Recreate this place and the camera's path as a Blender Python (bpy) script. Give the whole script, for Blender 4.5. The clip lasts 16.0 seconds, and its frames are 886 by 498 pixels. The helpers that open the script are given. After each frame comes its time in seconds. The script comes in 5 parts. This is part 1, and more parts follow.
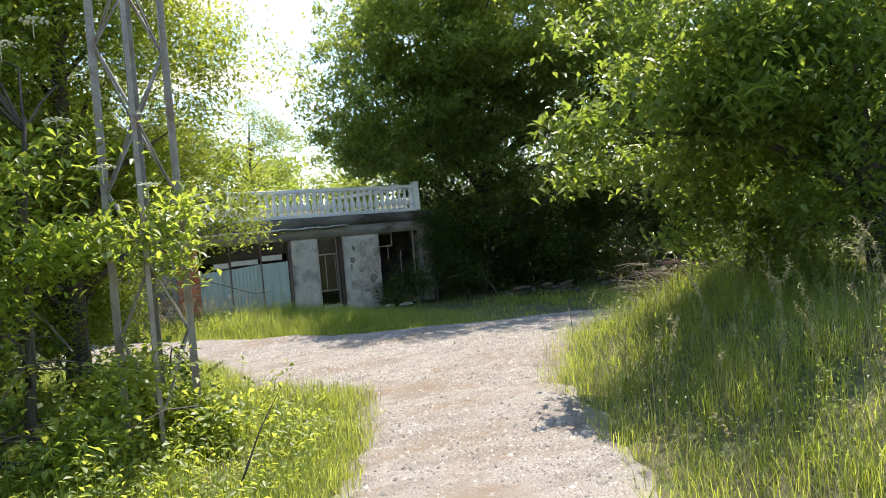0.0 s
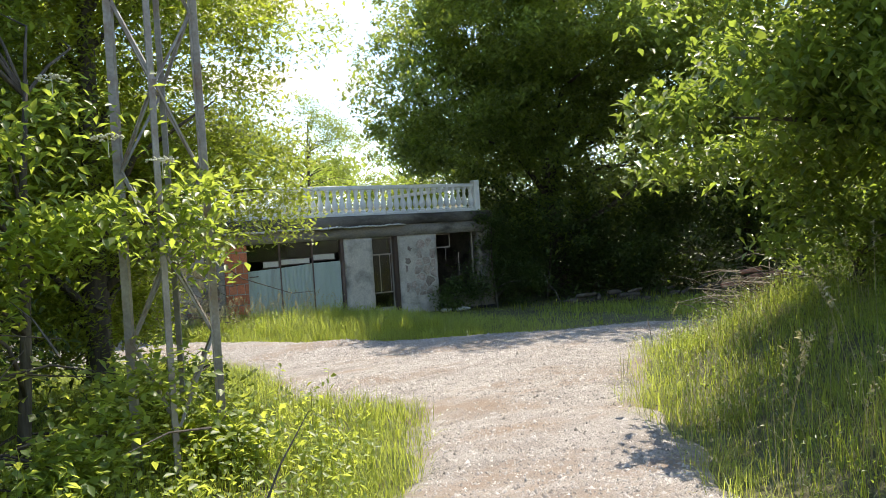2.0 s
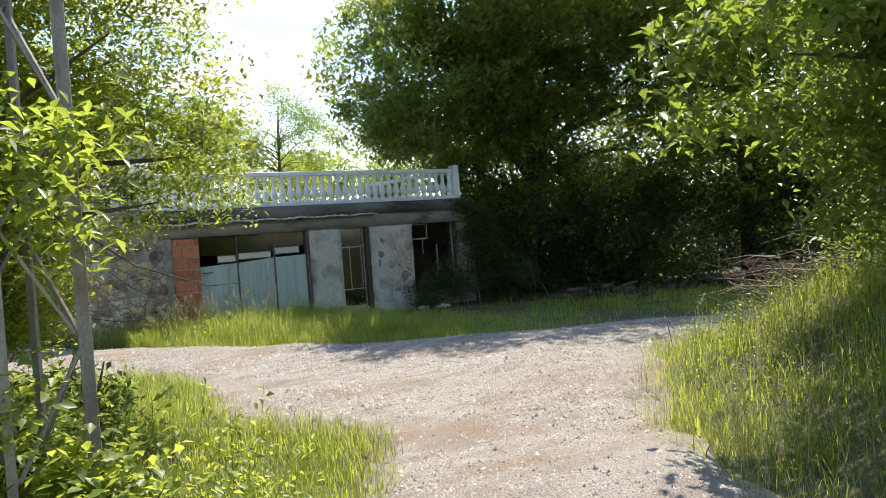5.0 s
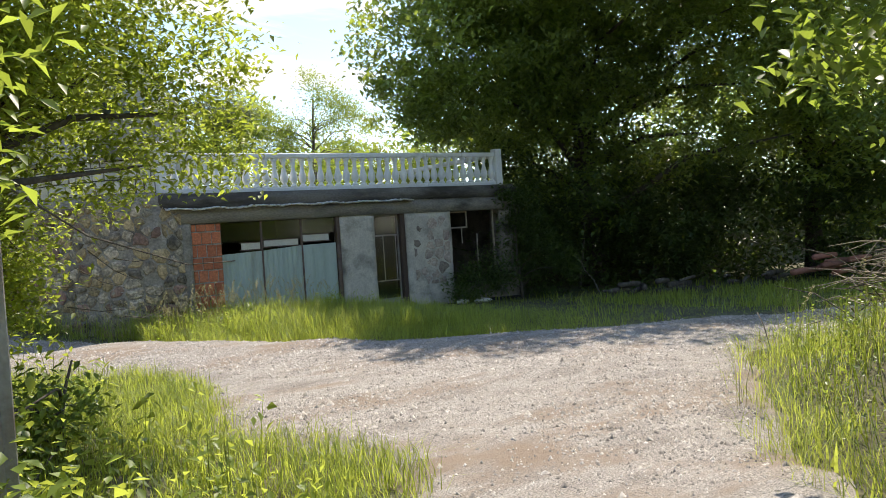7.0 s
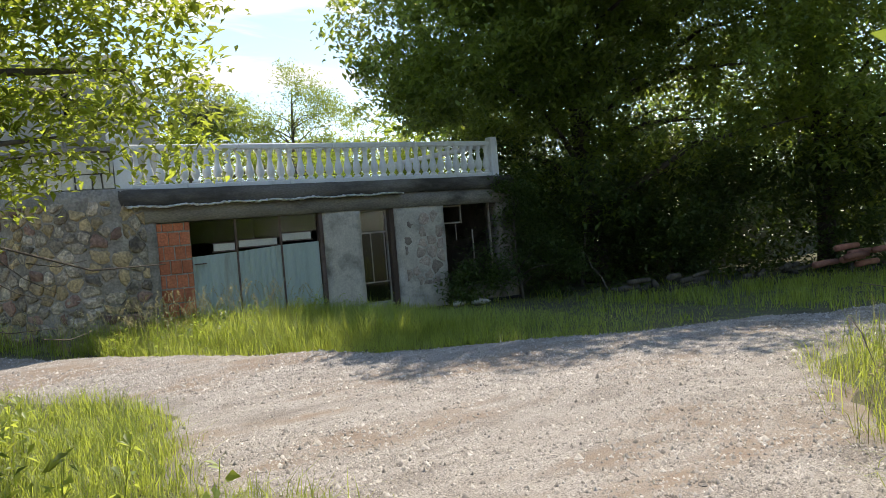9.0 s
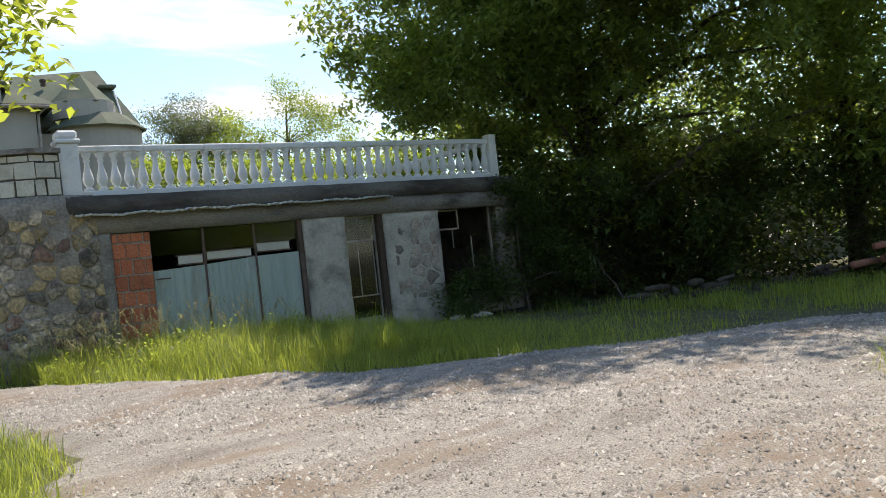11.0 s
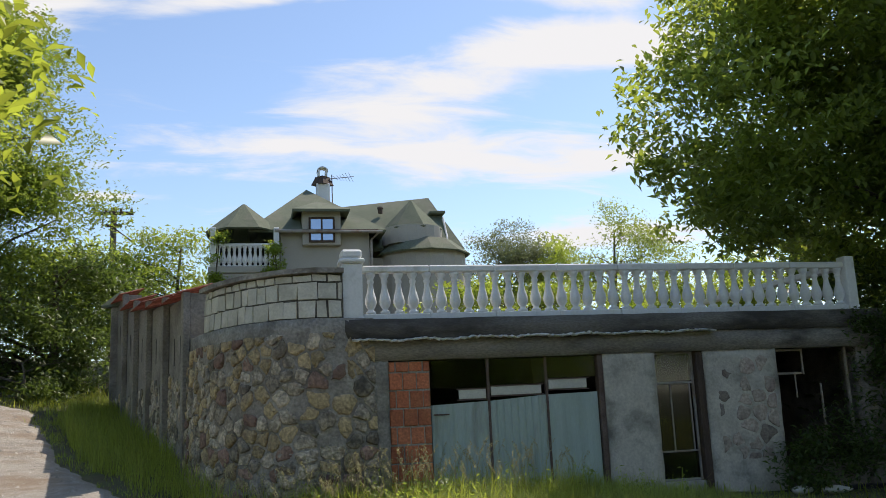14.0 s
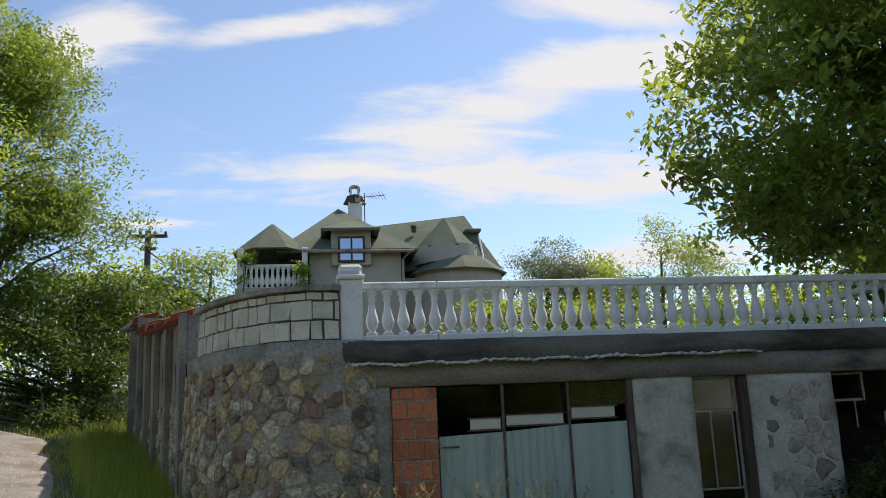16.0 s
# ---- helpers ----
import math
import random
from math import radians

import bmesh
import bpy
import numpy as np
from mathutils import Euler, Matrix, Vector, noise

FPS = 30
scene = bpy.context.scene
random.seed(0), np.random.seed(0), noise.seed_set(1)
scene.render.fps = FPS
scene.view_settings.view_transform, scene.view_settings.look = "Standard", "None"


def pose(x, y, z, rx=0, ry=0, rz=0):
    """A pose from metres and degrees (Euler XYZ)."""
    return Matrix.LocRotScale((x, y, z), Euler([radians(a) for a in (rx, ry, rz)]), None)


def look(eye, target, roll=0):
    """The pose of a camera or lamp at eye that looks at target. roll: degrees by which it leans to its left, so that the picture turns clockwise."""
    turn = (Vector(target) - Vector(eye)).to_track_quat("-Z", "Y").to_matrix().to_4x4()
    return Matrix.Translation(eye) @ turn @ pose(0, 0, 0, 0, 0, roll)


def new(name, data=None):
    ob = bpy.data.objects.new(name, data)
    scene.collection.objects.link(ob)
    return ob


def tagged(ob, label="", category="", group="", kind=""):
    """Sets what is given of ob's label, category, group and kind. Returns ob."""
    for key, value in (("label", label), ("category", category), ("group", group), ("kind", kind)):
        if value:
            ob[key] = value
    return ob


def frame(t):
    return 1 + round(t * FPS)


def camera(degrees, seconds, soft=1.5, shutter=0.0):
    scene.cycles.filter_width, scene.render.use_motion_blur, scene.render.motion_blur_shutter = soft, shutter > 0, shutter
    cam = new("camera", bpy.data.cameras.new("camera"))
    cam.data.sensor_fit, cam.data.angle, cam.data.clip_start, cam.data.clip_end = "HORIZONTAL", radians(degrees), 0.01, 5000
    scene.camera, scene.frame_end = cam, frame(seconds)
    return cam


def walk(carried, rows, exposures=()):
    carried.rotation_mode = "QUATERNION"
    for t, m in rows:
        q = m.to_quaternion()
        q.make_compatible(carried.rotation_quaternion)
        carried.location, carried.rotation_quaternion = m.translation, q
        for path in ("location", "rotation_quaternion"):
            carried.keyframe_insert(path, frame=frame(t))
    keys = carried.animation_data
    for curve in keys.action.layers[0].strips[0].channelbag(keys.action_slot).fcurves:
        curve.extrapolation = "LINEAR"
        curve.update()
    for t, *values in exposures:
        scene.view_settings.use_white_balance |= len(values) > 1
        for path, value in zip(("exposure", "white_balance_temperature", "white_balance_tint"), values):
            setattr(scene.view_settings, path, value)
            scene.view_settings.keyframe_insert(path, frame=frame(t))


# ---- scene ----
cam = camera(54.9, 16.0, soft=0.85)
PATH = [
    (0, (0.592, 0.441, 1.928), (1.833, 2.009, 1.884), -5.0),
    (0.5, (0.719, 0.671, 1.916), (1.933, 2.26, 1.874), -4.7),
    (1, (0.907, 0.914, 1.877), (2.135, 2.491, 1.83), -4.6),
    (1.5, (1.122, 1.159, 1.877), (2.256, 2.806, 1.849), -3.8),
    (2, (1.311, 1.5, 1.837), (2.445, 3.147, 1.814), -3.8),
    (2.5, (1.51, 1.758, 1.797), (2.645, 3.406, 1.776), -3.8),
    (3, (1.747, 2.036, 1.808), (2.874, 3.688, 1.79), -4.1),
    (3.5, (1.93, 2.325, 1.785), (3.07, 3.969, 1.771), -4.3),
    (4, (2.185, 2.637, 1.734), (3.358, 4.256, 1.711), -4.4),
    (6.5, (3.052, 4.047, 1.533), (4.199, 5.685, 1.49), -4.0),
    (7, (3.335, 4.459, 1.492), (4.437, 6.128, 1.457), -3.8),
    (7.5, (3.5, 4.843, 1.475), (4.615, 6.503, 1.432), -3.7),
    (8, (3.665, 5.203, 1.454), (4.801, 6.849, 1.414), -3.7),
    (8.5, (3.841, 5.538, 1.469), (4.969, 7.189, 1.421), -4.0),
    (9, (4.034, 5.925, 1.453), (5.17, 7.571, 1.412), -4.8),
    (11.5, (5.475, 7.536, 1.097), (6.6, 9.189, 1.114), -6.5),
    (12, (5.729, 7.897, 1.107), (6.862, 9.545, 1.12), -6.6),
    (12.5, (5.954, 8.194, 1.112), (6.921, 9.945, 1.146), -6.4),
    (13, (6.122, 8.461, 1.174), (6.915, 10.29, 1.339), -4.1),
    (13.5, (6.326, 8.69, 1.219), (7.017, 10.539, 1.536), -3.9),
    (14, (6.56, 8.853, 1.3), (6.981, 10.772, 1.671), -2.6),
    (14.5, (6.654, 9.083, 1.297), (6.951, 11.019, 1.703), -2.2),
    (15, (6.875, 9.342, 1.328), (7.165, 11.273, 1.762), -2.4),
    (15.5, (7.164, 9.597, 1.392), (7.45, 11.527, 1.829), -2.5),
    (16, (7.345, 9.877, 1.381), (7.648, 11.807, 1.809), -2.6),
]
walk(cam, [(t, look(eye, target, roll)) for t, eye, target, roll in PATH],
     exposures=[(t, e, 6750, 12) for t, e in ((0, 1.08), (1.5, 1.05), (3.5, 1.03), (7, 0.82), (9, 0.7), (12.5, 0.5), (13.5, 0.36), (16, 0.24))])

# ---- light ----
SUN_EL, SUN_AZ = radians(55.5), radians(50.0)      # azimuth from +y towards +x
sun_way = Vector((math.sin(SUN_AZ) * math.cos(SUN_EL), math.cos(SUN_AZ) * math.cos(SUN_EL), math.sin(SUN_EL)))
world = bpy.data.worlds.new("sky")
scene.world = world
world.use_nodes = True


def sky_nodes():
    nt = world.node_tree
    nt.nodes.clear()
    out = nt.nodes.new("ShaderNodeOutputWorld")
    bg = nt.nodes.new("ShaderNodeBackground")
    sky = nt.nodes.new("ShaderNodeTexSky")
    sky.sky_type = "NISHITA"
    sky.sun_disc = False
    sky.sun_elevation, sky.sun_rotation = SUN_EL, SUN_AZ
    sky.air_density, sky.dust_density, sky.ozone_density = 1.0, 0.35, 2.4
    co = nt.nodes.new("ShaderNodeTexCoord")
    sep = nt.nodes.new("ShaderNodeSeparateXYZ")
    nt.links.new(co.outputs["Generated"], sep.inputs[0])
    # project the sky onto a flat cloud deck
    up = nt.nodes.new("ShaderNodeMath"); up.operation = "MAXIMUM"; up.inputs[1].default_value = 0.03
    nt.links.new(sep.outputs["Z"], up.inputs[0])
    lift = nt.nodes.new("ShaderNodeMath"); lift.operation = "ADD"; lift.inputs[1].default_value = 0.12
    nt.links.new(up.outputs[0], lift.inputs[0])
    dx = nt.nodes.new("ShaderNodeMath"); dx.operation = "DIVIDE"
    dy = nt.nodes.new("ShaderNodeMath"); dy.operation = "DIVIDE"
    nt.links.new(sep.outputs["X"], dx.inputs[0]); nt.links.new(lift.outputs[0], dx.inputs[1])
    nt.links.new(sep.outputs["Y"], dy.inputs[0]); nt.links.new(lift.outputs[0], dy.inputs[1])
    flat = nt.nodes.new("ShaderNodeCombineXYZ")
    nt.links.new(dx.outputs[0], flat.inputs["X"]); nt.links.new(dy.outputs[0], flat.inputs["Y"])
    place = nt.nodes.new("ShaderNodeMapping")
    place.inputs["Rotation"].default_value = (0, 0, radians(8))
    place.inputs["Location"].default_value = CLOUD_SHIFT
    place.inputs["Scale"].default_value = (0.9, 2.0, 1.0)
    nt.links.new(flat.outputs[0], place.inputs["Vector"])
    big = nt.nodes.new("ShaderNodeTexNoise")
    big.inputs["Scale"].default_value = 2.6
    big.inputs["Detail"].default_value = 9.0
    big.inputs["Roughness"].default_value = 0.60
    big.inputs["Distortion"].default_value = 0.5
    nt.links.new(place.outputs[0], big.inputs["Vector"])
    total = big.outputs["Fac"]
    # long banks of thin cloud: place on the deck, half length, half width, turn
    for cx, cy, length, width, turn in CLOUD_BANKS:
        mp = nt.nodes.new("ShaderNodeMapping")
        mp.vector_type = "TEXTURE"
        mp.inputs["Location"].default_value = (cx, cy, 0)
        mp.inputs["Rotation"].default_value = (0, 0, radians(turn))
        mp.inputs["Scale"].default_value = (length, width, 1)
        nt.links.new(flat.outputs[0], mp.inputs["Vector"])
        gr = nt.nodes.new("ShaderNodeTexGradient")
        gr.gradient_type = "SPHERICAL"
        nt.links.new(mp.outputs[0], gr.inputs["Vector"])
        ad = nt.nodes.new("ShaderNodeMath"); ad.operation = "MULTIPLY_ADD"
        ad.inputs[1].default_value = 0.46
        nt.links.new(gr.outputs["Fac"], ad.inputs[0])
        nt.links.new(total, ad.inputs[2])
        total = ad.outputs[0]
    edge = nt.nodes.new("ShaderNodeMapRange")
    edge.interpolation_type = "SMOOTHSTEP"
    edge.inputs["From Min"].default_value = 0.56
    edge.inputs["From Max"].default_value = 0.90
    nt.links.new(total, edge.inputs["Value"])
    mix = nt.nodes.new("ShaderNodeMix"); mix.data_type = "RGBA"
    nt.links.new(edge.outputs[0], mix.inputs["Factor"])
    nt.links.new(sky.outputs[0], mix.inputs["A"])
    mix.inputs["B"].default_value = (4.7, 4.8, 5.0, 1)
    nt.links.new(mix.outputs["Result"], bg.inputs["Color"])
    bg.inputs["Strength"].default_value = SKY_STRENGTH
    nt.links.new(bg.outputs[0], out.inputs[0])


CLOUD_BANKS = ((0.58, 2.27, 1.15, 0.30, -3), (0.42, 1.86, 0.66, 0.25, -38), (0.70, 1.63, 0.40, 0.12, -6), (-0.42, 1.58, 0.34, 0.14, -43), (0.0, 1.53, 0.34, 0.07, -17), (0.55, 1.44, 0.25, 0.08, 0), (-0.5, 2.62, 0.3, 0.08, 5), (1.25, 2.92, 0.75, 0.24, -10),
               (-2.2, 0.6, 1.2, 0.4, 30), (1.9, -1.4, 1.3, 0.5, -20), (-0.8, -2.2, 1.4, 0.4, 10), (2.6, 1.0, 1.0, 0.4, 40), (0.4, 0.5, 0.5, 0.12, 20))
CLOUD_SHIFT, SKY_STRENGTH = (5.3, 1.9, 0), 0.15
sky_nodes()
sun = new("sun", bpy.data.lights.new("sun", "SUN"))
sun.data.energy, sun.data.angle, sun.data.color = 3.6, radians(0.53), (1.0, 0.93, 0.82)
sun.matrix_world = look(sun_way * 60, (0, 0, 0))

# ---- materials ----
def material(name, colours, scale=4.0, rough=0.85, bump=0.3, bump_scale=40.0, stain=None, stain_scale=0.7, metal=0.0,
             island=0.0, per_object=0.0, grain=0.5, stain_edge=(0.5, 0.68), stretch=(1, 1, 1)):
    """Base colour from two noises (large and grain), an optional stain colour, bump, and a spread from piece to piece."""
    m = bpy.data.materials.new(name)
    m.use_nodes = True
    nt = m.node_tree
    n, l = nt.nodes, nt.links
    b = n["Principled BSDF"]
    b.inputs["Roughness"].default_value = rough
    b.inputs["Metallic"].default_value = metal
    co = n.new("ShaderNodeTexCoord")
    mp = n.new("ShaderNodeMapping")
    mp.inputs["Scale"].default_value = stretch
    l.new(co.outputs["Object"], mp.inputs["Vector"])
    big = n.new("ShaderNodeTexNoise")
    big.inputs["Scale"].default_value = scale
    big.inputs["Detail"].default_value = 6
    l.new(mp.outputs[0], big.inputs["Vector"])
    ramp = n.new("ShaderNodeValToRGB")
    ramp.color_ramp.elements[0].position, ramp.color_ramp.elements[1].position = 0.3, 0.7
    ramp.color_ramp.elements[0].color = (*colours[0], 1)
    ramp.color_ramp.elements[1].color = (*colours[-1], 1)
    if len(colours) == 3:
        ramp.color_ramp.elements.new(0.5).color = (*colours[1], 1)
    l.new(big.outputs["Fac"], ramp.inputs[0])
    last = ramp.outputs["Color"]
    fine = n.new("ShaderNodeTexNoise")
    fine.inputs["Scale"].default_value = bump_scale
    fine.inputs["Detail"].default_value = 4
    l.new(mp.outputs[0], fine.inputs["Vector"])
    g = n.new("ShaderNodeMapRange")
    g.inputs["From Min"].default_value, g.inputs["From Max"].default_value = 0.3, 0.7
    g.inputs["To Min"].default_value, g.inputs["To Max"].default_value = 1 - grain * 0.5, 1 + grain * 0.5
    l.new(fine.outputs["Fac"], g.inputs["Value"])
    vm = n.new("ShaderNodeVectorMath"); vm.operation = "SCALE"
    l.new(last, vm.inputs[0]); l.new(g.outputs[0], vm.inputs["Scale"])
    last = vm.outputs[0]
    if stain:
        sn = n.new("ShaderNodeTexNoise")
        sn.inputs["Scale"].default_value = stain_scale
        sn.inputs["Detail"].default_value = 8
        sn.inputs["Roughness"].default_value = 0.65
        l.new(mp.outputs[0], sn.inputs["Vector"])
        sr = n.new("ShaderNodeMapRange")
        sr.inputs["From Min"].default_value, sr.inputs["From Max"].default_value = stain_edge
        l.new(sn.outputs["Fac"], sr.inputs["Value"])
        mx = n.new("ShaderNodeMix"); mx.data_type = "RGBA"
        l.new(sr.outputs[0], mx.inputs["Factor"]); l.new(last, mx.inputs["A"])
        mx.inputs["B"].default_value = (*stain, 1)
        last = mx.outputs["Result"]
    for amount, kind, socket in ((island, "ShaderNodeNewGeometry", "Random Per Island"), (per_object, "ShaderNodeObjectInfo", "Random")):
        if amount:
            src = n.new(kind)
            rg = n.new("ShaderNodeMapRange")
            rg.inputs["To Min"].default_value, rg.inputs["To Max"].default_value = 1 - amount, 1 + amount
            l.new(src.outputs[socket], rg.inputs["Value"])
            sc = n.new("ShaderNodeVectorMath"); sc.operation = "SCALE"
            l.new(last, sc.inputs[0]); l.new(rg.outputs[0], sc.inputs["Scale"])
            last = sc.outputs[0]
    l.new(last, b.inputs["Base Color"])
    if bump:
        bp = n.new("ShaderNodeBump")
        bp.inputs["Strength"].default_value = bump
        bp.inputs["Distance"].default_value = 0.02
        l.new(fine.outputs["Fac"], bp.inputs["Height"])
        l.new(bp.outputs[0], b.inputs["Normal"])
    return m


def leaf_material(name, dark, light, through_colour, share=0.45, rough=0.5):
    """Foliage: glossy above, lit through; the colour varies leaf by leaf and clump by clump."""
    m = bpy.data.materials.new(name)
    m.use_nodes = True
    nt = m.node_tree
    n, l = nt.nodes, nt.links
    b = n["Principled BSDF"]
    b.inputs["Roughness"].default_value = rough
    geo = n.new("ShaderNodeNewGeometry")
    co = n.new("ShaderNodeTexCoord")
    ns = n.new("ShaderNodeTexNoise")
    ns.inputs["Scale"].default_value = 0.8
    ns.inputs["Detail"].default_value = 3
    l.new(co.outputs["Object"], ns.inputs["Vector"])
    add = n.new("ShaderNodeMath"); add.operation = "ADD"
    l.new(geo.outputs["Random Per Island"], add.inputs[0]); l.new(ns.outputs["Fac"], add.inputs[1])
    half = n.new("ShaderNodeMapRange")
    half.inputs["From Min"].default_value, half.inputs["From Max"].default_value = 0.35, 1.6
    l.new(add.outputs[0], half.inputs["Value"])
    mx = n.new("ShaderNodeMix"); mx.data_type = "RGBA"
    l.new(half.outputs[0], mx.inputs["Factor"])
    mx.inputs["A"].default_value, mx.inputs["B"].default_value = (*dark, 1), (*light, 1)
    l.new(mx.outputs["Result"], b.inputs["Base Color"])
    tr = n.new("ShaderNodeBsdfTranslucent")
    tint = n.new("ShaderNodeMix"); tint.data_type = "RGBA"; tint.blend_type = "MULTIPLY"
    tint.inputs["Factor"].default_value = 0.35
    tint.inputs["A"].default_value = (*through_colour, 1)
    l.new(mx.outputs["Result"], tint.inputs["B"])
    var = n.new("ShaderNodeMapRange")
    var.inputs["To Min"].default_value, var.inputs["To Max"].default_value = 0.55, 1.25
    l.new(geo.outputs["Random Per Island"], var.inputs["Value"])
    sc = n.new("ShaderNodeVectorMath"); sc.operation = "SCALE"
    tr_col = n.new("ShaderNodeRGB"); tr_col.outputs[0].default_value = (*through_colour, 1)
    l.new(tr_col.outputs[0], sc.inputs[0]); l.new(var.outputs[0], sc.inputs["Scale"])
    l.new(sc.outputs[0], tr.inputs["Color"])
    ms = n.new("ShaderNodeMixShader")
    ms.inputs[0].default_value = share
    l.new(b.outputs[0], ms.inputs[1]); l.new(tr.outputs[0], ms.inputs[2])
    l.new(ms.outputs[0], n["Material Output"].inputs["Surface"])
    return m


M_soil = material("soil", [(0.07, 0.065, 0.035), (0.11, 0.10, 0.05), (0.08, 0.11, 0.035)], 2.0, 0.95, 0.6, 25)
M_gravel = material("gravel_road", [(0.225, 0.195, 0.165), (0.36, 0.325, 0.285), (0.26, 0.225, 0.19)], 1.3, 0.95, 0.6, 95, stain=(0.27, 0.205, 0.15), stain_scale=0.55, grain=1.5, stain_edge=(0.50, 0.62), stretch=(0.75, 1.5, 1))
M_pebble = material("pebble", [(0.25, 0.22, 0.19), (0.48, 0.445, 0.40)], 9, 0.9, 0.2, 60, island=0.5)
M_plaster = material("plaster", [(0.41, 0.375, 0.32), (0.58, 0.535, 0.46), (0.48, 0.44, 0.38)], 2.2, 0.92, 0.5, 30, stain=(0.21, 0.19, 0.16), stain_scale=1.6, grain=0.25)
M_concrete = material("stained_concrete", [(0.20, 0.175, 0.15), (0.32, 0.285, 0.24)], 2.0, 0.95, 0.5, 30, stain=(0.065, 0.058, 0.048), stain_scale=1.1, stretch=(0.6, 1, 1.6))
M_mortar = material("mortar", [(0.24, 0.215, 0.185), (0.38, 0.345, 0.295)], 3.0, 0.95, 0.9, 24, stain=(0.12, 0.10, 0.08), stain_scale=1.4)
M_render = material("grey_render", [(0.23, 0.205, 0.175), (0.32, 0.29, 0.25)], 1.6, 0.95, 0.6, 26, stain=(0.14, 0.12, 0.10), stain_scale=0.9)
M_stone = material("field_stone", [(0.19, 0.165, 0.13), (0.42, 0.355, 0.27), (0.29, 0.225, 0.16)], 6.0, 0.92, 1.0, 22, per_object=0.5, stain=(0.10, 0.085, 0.065), stain_scale=5, grain=0.9)
M_stone_pale = material("ochre_stone", [(0.36, 0.27, 0.15), (0.50, 0.39, 0.23)], 6.0, 0.92, 0.9, 22, per_object=0.3, stain=(0.22, 0.16, 0.10), stain_scale=6, grain=0.9)
M_stone_red = material("reddish_stone", [(0.22, 0.13, 0.10), (0.33, 0.22, 0.17)], 6.0, 0.92, 0.9, 22, per_object=0.3, grain=0.7)
M_facing = material("facing_stone", [(0.22, 0.175, 0.15), (0.42, 0.35, 0.29), (0.30, 0.22, 0.19)], 5.0, 0.92, 0.6, 26, per_object=0.42, grain=0.5)
M_block = material("cream_block", [(0.56, 0.525, 0.44), (0.66, 0.625, 0.53)], 2.5, 0.9, 0.3, 30, per_object=0.1, stain=(0.42, 0.385, 0.31), stain_scale=2.0, grain=0.2)
M_white = material("white_paint", [(0.74, 0.735, 0.72), (0.82, 0.815, 0.80)], 2.0, 0.7, 0.12, 30, stain=(0.47, 0.455, 0.42), stain_scale=2.2, stain_edge=(0.56, 0.78), grain=0.1)
M_brick = material("clay_block", [(0.44, 0.135, 0.065), (0.56, 0.20, 0.10)], 4.0, 0.9, 0.5, 30, per_object=0.18)
M_gate = material("green_grey_paint", [(0.375, 0.45, 0.405), (0.44, 0.515, 0.465)], 1.5, 0.6, 0.1, 40, stain=(0.27, 0.26, 0.215), stain_scale=1.6, stain_edge=(0.56, 0.8), stretch=(2.5, 2.5, 0.4), grain=0.12)
M_cream = material("cream_board", [(0.56, 0.53, 0.45), (0.64, 0.61, 0.53)], 3, 0.8, 0.1, 40, grain=0.15)
M_darkwood = material("dark_wood", [(0.055, 0.035, 0.025), (0.10, 0.065, 0.045)], 5, 0.8, 0.4, 40, stretch=(4, 4, 0.5))
M_rust = material("rusty_steel", [(0.10, 0.06, 0.045), (0.17, 0.12, 0.10)], 6, 0.8, 0.4, 50)
M_steel = material("galvanised_steel", [(0.27, 0.245, 0.215), (0.40, 0.37, 0.33)], 4, 0.7, 0.2, 40, stain=(0.24, 0.16, 0.115), stain_scale=3.0, metal=0.05, grain=0.3)
M_roof = material("green_shingle", [(0.105, 0.125, 0.082), (0.155, 0.175, 0.115)], 1.2, 0.95, 0.6, 30, stain=(0.18, 0.18, 0.13), stain_scale=0.9)
M_house = material("house_render", [(0.40, 0.375, 0.32), (0.47, 0.44, 0.385)], 1.0, 0.9, 0.1, 25, grain=0.15)
M_tile = material("red_tile", [(0.26, 0.10, 0.07), (0.38, 0.17, 0.12)], 3, 0.85, 0.4, 30, island=0.3, per_object=0.25)
M_bark = material("bark", [(0.07, 0.055, 0.042), (0.13, 0.11, 0.085)], 6, 0.95, 0.9, 18, stretch=(2, 2, 0.4))
M_twig = material("dry_wood", [(0.26, 0.21, 0.16), (0.38, 0.32, 0.25)], 6, 0.9, 0.3, 30, island=0.3)
# near-black colour that stands for the shade inside rooms and recesses
M_recess_shade = material("shaded_recess", [(0.03, 0.027, 0.024), (0.055, 0.05, 0.044)], 2, 0.95, 0.3, 20)
M_felt = material("torn_felt_edge", [(0.60, 0.58, 0.53), (0.78, 0.76, 0.70)], 7, 0.9, 0.6, 40, stain=(0.22, 0.20, 0.17), stain_scale=2.5, stain_edge=(0.62, 0.74))
M_slab = material("mouldy_slab", [(0.13, 0.115, 0.098), (0.22, 0.20, 0.17)], 1.4, 0.95, 0.6, 30, stain=(0.06, 0.052, 0.044), stain_scale=0.8, stain_edge=(0.46, 0.62), stretch=(0.6, 1, 1.8))

